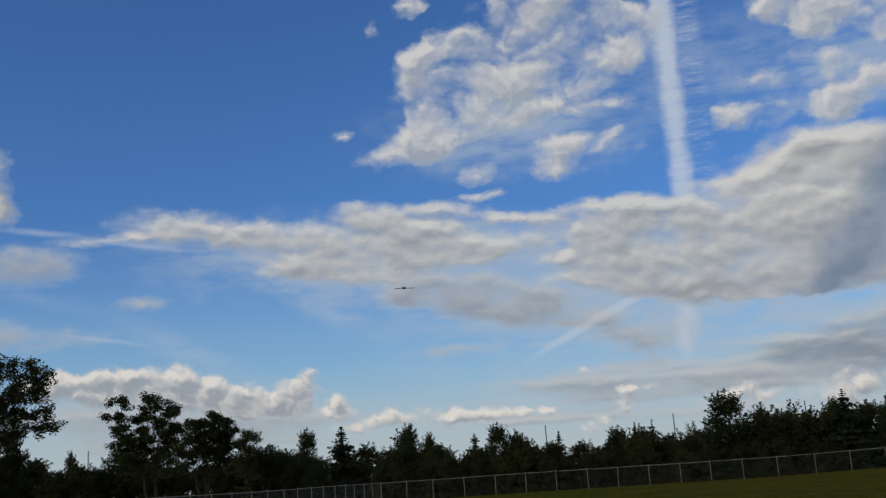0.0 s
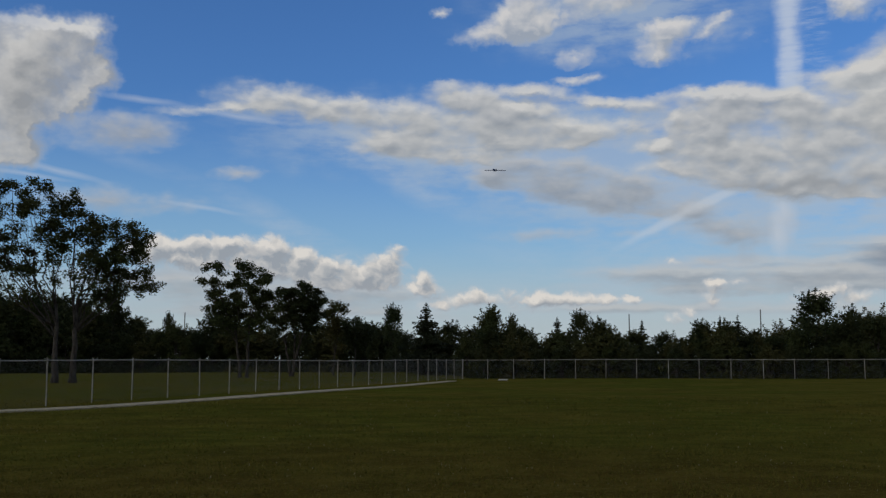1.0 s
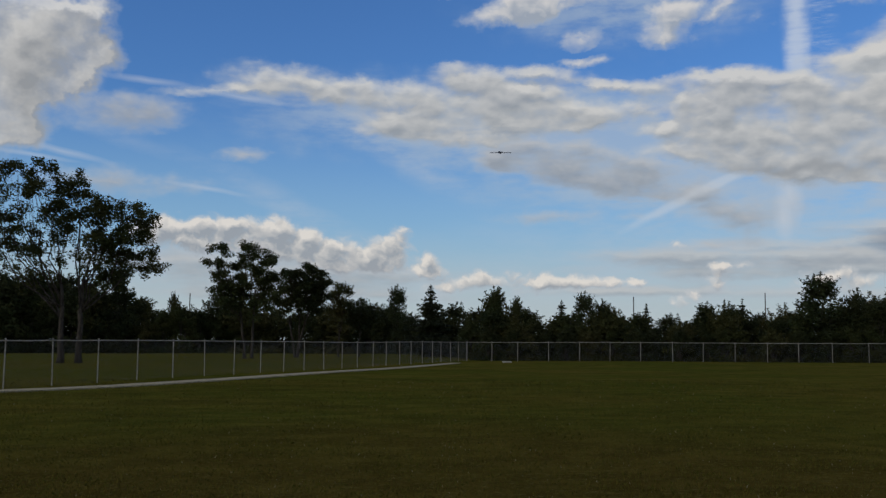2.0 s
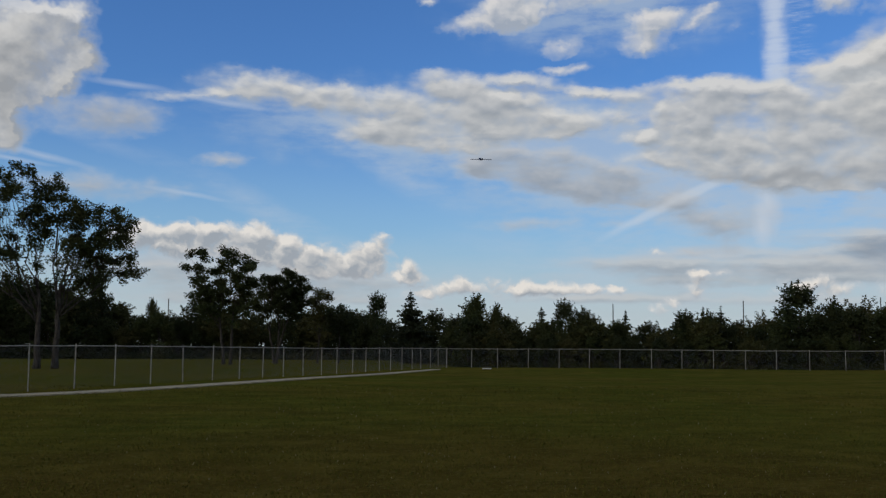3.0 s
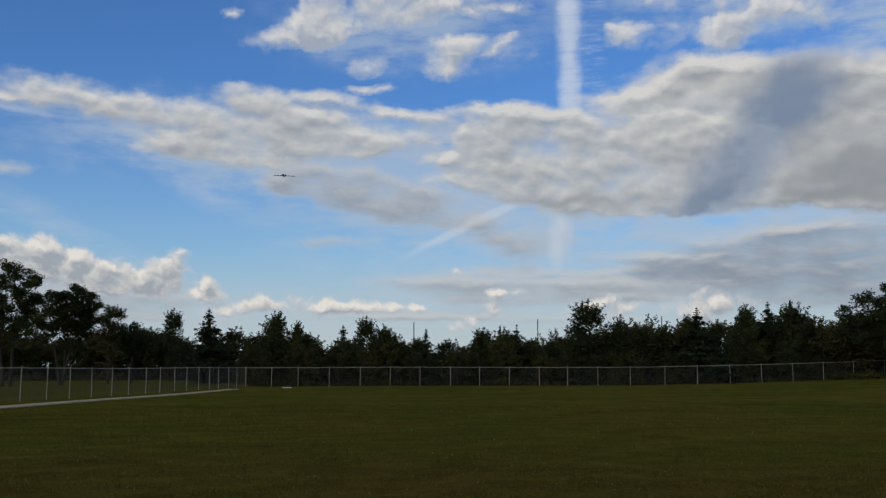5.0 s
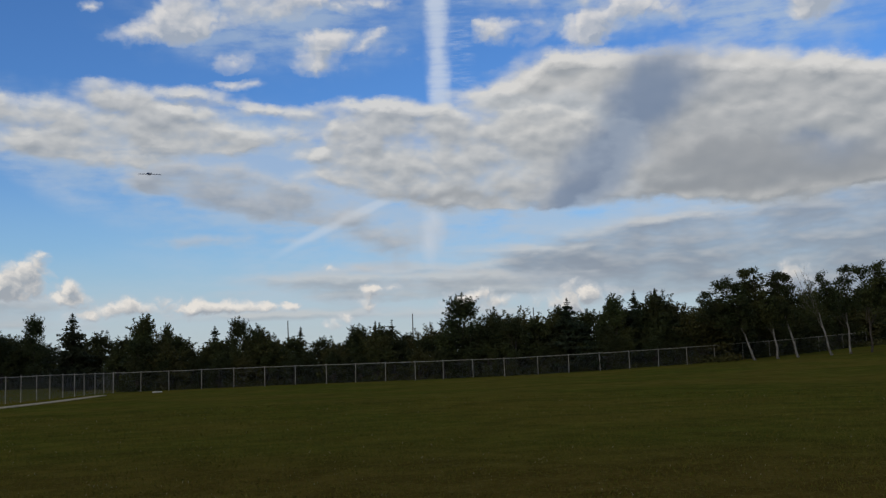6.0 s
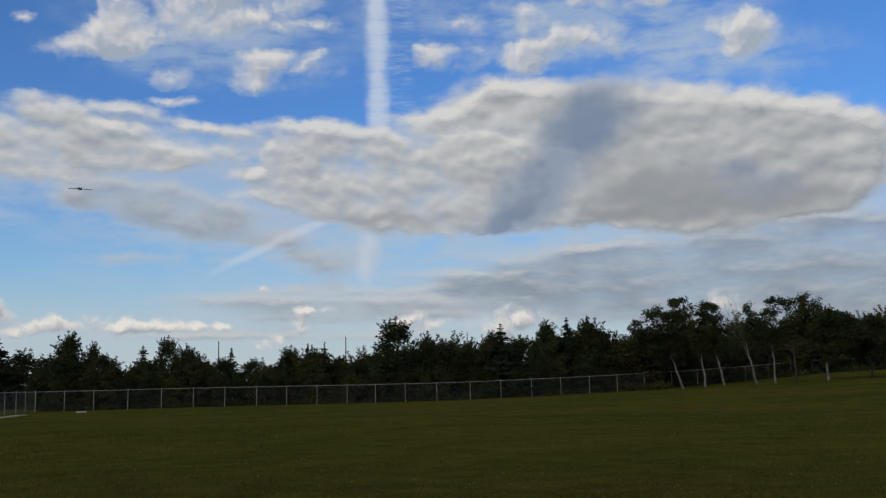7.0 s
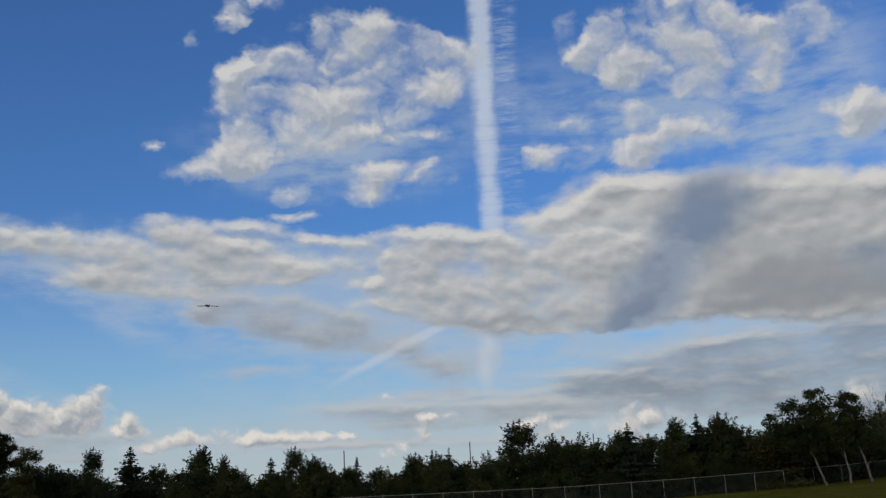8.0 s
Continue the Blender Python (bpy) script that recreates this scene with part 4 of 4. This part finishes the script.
while az < 52:
    d = tree_line(az)
    plant(int(rng.integers(0, 4)), az, d + rng.uniform(-1.5, 1.5), skyline(az) * rng.uniform(0.45, 0.95), rng, rng.uniform(1.0, 1.35))
    plant(int(rng.integers(0, 4)), az + rng.uniform(0.3, 0.8), d + rng.uniform(5, 11), skyline(az) * rng.uniform(0.75, 1.0), rng, 1.3)
    if az > 30:
        plant(int(rng.integers(0, 4)), az + rng.uniform(0.2, 0.9), d + rng.uniform(0.0, 3.0), rng.uniform(0.9, 1.5), rng, 1.5)
    if az > 1.5:
        plant(int(rng.integers(0, 4)), az + rng.uniform(-0.5, 0.5), d - rng.uniform(1.5, 2.3), rng.uniform(0.35, 0.8), rng, rng.uniform(1.1, 1.5))
    az += 0.95 if az < -3 else 1.3

az = 31.5
while az < 51:
    d = on_line(NORTH_LINE, min(az, 47.0)).length
    plant(int(rng.integers(0, 3)), az, d + rng.uniform(6.0, 9.0), 0.5 + rng.uniform(0.3, 1.0), rng, rng.uniform(1.3, 1.7))
    az += 0.75

# ---- path, poles and small things ----
PATH_LINE = [(0.9, 84.5), (-0.2, 79.9), (-3.3, 70.0), (-6.2, 60.0), (-8.4, 52.5), (-10.1, 46.7), (-11.5, 42.3), (-12.8, 38.9), (-14.2, 36.6), (-15.8, 35.0), (-20.0, 32.0)]


def build_path():
    """A narrow concrete path on the field side of the western fence, cast in bays."""
    pts = [Vector((x, y, 0)) for x, y in PATH_LINE]
    dense = []
    for a, b in zip(pts, pts[1:]):
        steps = max(1, int((b - a).length / 1.5))
        dense += [a + (b - a) * i / steps for i in range(steps)]
    dense.append(pts[-1])
    path = new("path")
    tagged(path, "narrow pale concrete path beside the fence", "path", kind="structure")
    rows = []
    for i, p in enumerate(dense):
        d = (dense[min(i + 1, len(dense) - 1)] - dense[max(i - 1, 0)]).normalized()
        side = Vector((0, 0, 1)).cross(d) * 0.5 * (0.75 + 0.5 * min(1.0, i / 14.0)) * (1 + 0.03 * math.sin(i * 2.3))
        rows.append((p - side, p + side, d))
    for i in range(len(rows) - 1):
        (a0, a1, d0), (b0, b1, d1) = rows[i], rows[i + 1]
        quad = [a0 + d0 * 0.012, a1 + d0 * 0.012, b1 - d1 * 0.012, b0 - d1 * 0.012]
        low = [Vector((v.x, v.y, ground_height(v.x, v.y) - 0.08)) for v in quad]
        high = [Vector((v.x, v.y, ground_height(v.x, v.y) + 0.045)) for v in quad]
        mesh_object("slab", low + high, [(4, 5, 6, 7), (0, 1, 5, 4), (1, 2, 6, 5), (2, 3, 7, 6), (3, 0, 4, 7)], M_PATH, path)


def utility_pole(az, distance, top_el):
    pole = new("utility_pole")
    tagged(pole, "distant wooden utility pole behind the trees", "pole", group="utility poles")
    h = height_for(top_el, distance)
    shaft = Tubes(8)
    shaft.limb([Vector((0, 0, -0.5)), Vector((0, 0, h * 0.5)), Vector((0, 0, h))], [0.13, 0.11, 0.09])
    mesh_object("shaft", shaft.v, shaft.f, M_POLE, pole)
    stand(pole, az, distance)


build_path()
for az, top_el in ((-14.45, 2.62), (10.65, 2.56), (17.75, 2.6), (24.7, 2.5)):
    utility_pole(az, 190, top_el)

M_SLAB = material("pale_slab", lambda n: n.mix(n.noise(place(n), 4.0, 4.0, 0.6), (0.45, 0.42, 0.34, 1), (0.62, 0.58, 0.48, 1)), 0.8)


def build_slab(az, distance):
    x, y = distance * math.sin(radians(az)), distance * math.cos(radians(az))
    bm = bmesh.new()
    bmesh.ops.create_cube(bm, size=1.0, matrix=Matrix.Diagonal((0.8, 0.6, 0.10, 1)))
    bmesh.ops.bevel(bm, geom=bm.edges[:], offset=0.02, segments=2, affect="EDGES")
    data = bpy.data.meshes.new("stone_slab")
    bm.to_mesh(data)
    bm.free()
    data.materials.append(M_SLAB)
    ob = new("stone_slab", data)
    ob.location = (x, y, ground_height(x, y) + 0.035)
    tagged(ob, "small pale flat slab lying on the grass", "slab")


build_slab(3.49, 89)


# ---- model plane in the air ----
M_DOPE = material("dark_paint", lambda n: n.mix(n.noise(n.node("ShaderNodeTexCoord", 3), 5.0, 3.0, 0.5), (0.010, 0.010, 0.013, 1), (0.024, 0.022, 0.026, 1)), 0.45, 0.0, None, 0.4)
M_RUBBER = material("black_rubber", lambda n: n.mix(n.noise(n.node("ShaderNodeTexCoord", 3), 9.0, 3.0, 0.5), (0.008, 0.008, 0.008, 1), (0.016, 0.016, 0.016, 1)), 0.8)
M_WHITE = material("white_trim", lambda n: n.mix(n.noise(n.node("ShaderNodeTexCoord", 3), 6.0, 3.0, 0.5), (0.42, 0.42, 0.42, 1), (0.60, 0.60, 0.58, 1)), 0.5)


def wing_mesh(span, chord, thick, sweep=0.0, dihedral=0.0, tip=0.75):
    """A closed wing with an aerofoil section and rounded tips, along x, nose to +y."""
    section = [(0.5, 0.0), (0.42, 0.45), (0.2, 0.62), (-0.15, 0.45), (-0.5, 0.04), (-0.5, -0.04), (-0.1, -0.2), (0.3, -0.32)]
    verts, faces, k = [], [], len(section)
    stations = [-1.0, -0.96, -0.85, -0.4, 0.0, 0.4, 0.85, 0.96, 1.0]
    for s in stations:
        e = abs(s)
        c = chord * (1.0 if e < 0.85 else tip + (1 - tip) * (1 - e) / 0.15) * (0.55 if e == 1.0 else 1.0)
        for y, z in section:
            verts.append(Vector((s * span / 2, y * c - e * sweep, z * thick * (0.3 if e == 1.0 else 1.0) + e * dihedral)))
    for i in range(len(stations) - 1):
        for j in range(k):
            a, b = i * k + j, i * k + (j + 1) % k
            faces.append((a, b, b + k, a + k))
    faces += [tuple(reversed(range(k))), tuple(range((len(stations) - 1) * k, len(stations) * k))]
    return verts, faces


def build_plane():
    """A swept-wing model: a long wing, a shorter swept tailplane close behind it, a slim body and a fin."""
    plane = new("model_plane")
    tagged(plane, "small dark swept-wing model plane flying above the lawn", "model plane")
    body = Tubes(12)
    body.limb([Vector((0, y, z)) for y, z in ((0.50, 0.0), (0.47, 0.0), (0.34, 0.005), (0.1, 0.01), (-0.25, 0.015), (-0.52, 0.03))], [0.014, 0.04, 0.065, 0.07, 0.05, 0.022])
    mesh_object("fuselage", body.v, body.f, M_DOPE, plane, smooth=True)
    v, f = wing_mesh(1.25, 0.24, 0.042, 0.30, 0.01)
    wing = mesh_object("wing", [q + Vector((0, 0.12, -0.01)) for q in v], f, M_DOPE, plane)
    for x in (-0.52, 0.52):
        v, f = wing_mesh(0.16, 0.05, 0.006, 0.0, 0.0)
        panel = mesh_object("aileron", [Vector((q.x + x, q.y - 0.245, q.z + 0.006)) for q in v], f, M_WHITE, wing)
        tagged(panel, "white trailing-edge panel")
    v, f = wing_mesh(0.78, 0.14, 0.016, 0.22)
    mesh_object("tailplane", [q + Vector((0, -0.38, 0.03)) for q in v], f, M_DOPE, plane)
    fin = [Vector((x, y, z)) for x in (-0.007, 0.007) for y, z in ((-0.32, 0.04), (-0.50, 0.14), (-0.58, 0.14), (-0.54, 0.03))]
    mesh_object("fin", fin, [(3, 2, 1, 0), (4, 5, 6, 7), (0, 1, 5, 4), (1, 2, 6, 5), (2, 3, 7, 6), (3, 0, 4, 7)], M_DOPE, plane)
    hood = Tubes(10)
    hood.limb([Vector((0, y, 0.045)) for y in (0.28, 0.24, 0.16, 0.08, 0.03)], [0.006, 0.024, 0.032, 0.024, 0.006])
    tagged(mesh_object("canopy", hood.v, hood.f, M_WHITE, plane, smooth=True), "pale canopy")
    hub = Tubes(10)
    hub.limb([Vector((0, 0.49, 0)), Vector((0, 0.53, 0)), Vector((0, 0.56, 0))], [0.03, 0.022, 0.005])
    spinner = mesh_object("spinner", hub.v, hub.f, M_WHITE, plane)
    v, f = wing_mesh(0.24, 0.025, 0.007)
    mesh_object("propeller", [q + Vector((0, 0.525, 0)) for q in v], f, M_RUBBER, spinner)
    return plane


def fly(ob, az, el, distance, heading, climb, bank):
    a, e = radians(az), radians(el)
    ob.matrix_world = pose(distance * math.sin(a) * math.cos(e), distance * math.cos(a) * math.cos(e), 1.8 + distance * math.sin(e), climb, bank, heading)


fly(build_plane(), 3.1, 10.85, 58.0, 8.0, 15.0, -1.5)


# ---- grass blades on the nearer lawn ----
def build_grass():
    rng = np.random.default_rng(9)
    n = 90000
    r = np.exp(rng.uniform(math.log(9.5), math.log(48.0), n))
    a = np.radians(rng.uniform(-29, 50, n))
    x, y = r * np.sin(a), r * np.cos(a)
    z = np.array([ground_height(u, v) for u, v in zip(x, y)])
    base = np.stack([x, y, z - 0.01], axis=1)
    clump = np.array([noise.noise((u * 0.7, v * 0.7, 0)) for u, v in zip(x, y)])
    high = (0.030 + 0.025 * clump.clip(-1, 1) + 0.02 * rng.uniform(0, 1, n)).clip(0.012, 0.09) * (0.5 + r / 45.0)
    turn = rng.uniform(0, 2 * math.pi, n)
    side = np.stack([np.cos(turn), np.sin(turn), np.zeros(n)], axis=1) * (0.006 + 0.00025 * r)[:, None]
    lean = np.stack([rng.normal(0, 0.5, n), rng.normal(0, 0.5, n), np.ones(n)], axis=1) * high[:, None]
    quads = np.stack([base - side, base + side, base + lean + side * 0.25, base + lean - side * 0.25], axis=1)
    ob = quads_object("grass", quads, M_BLADE)
    tagged(ob, "short uneven grass with dry blades", "grass", kind="stuff")


build_grass()
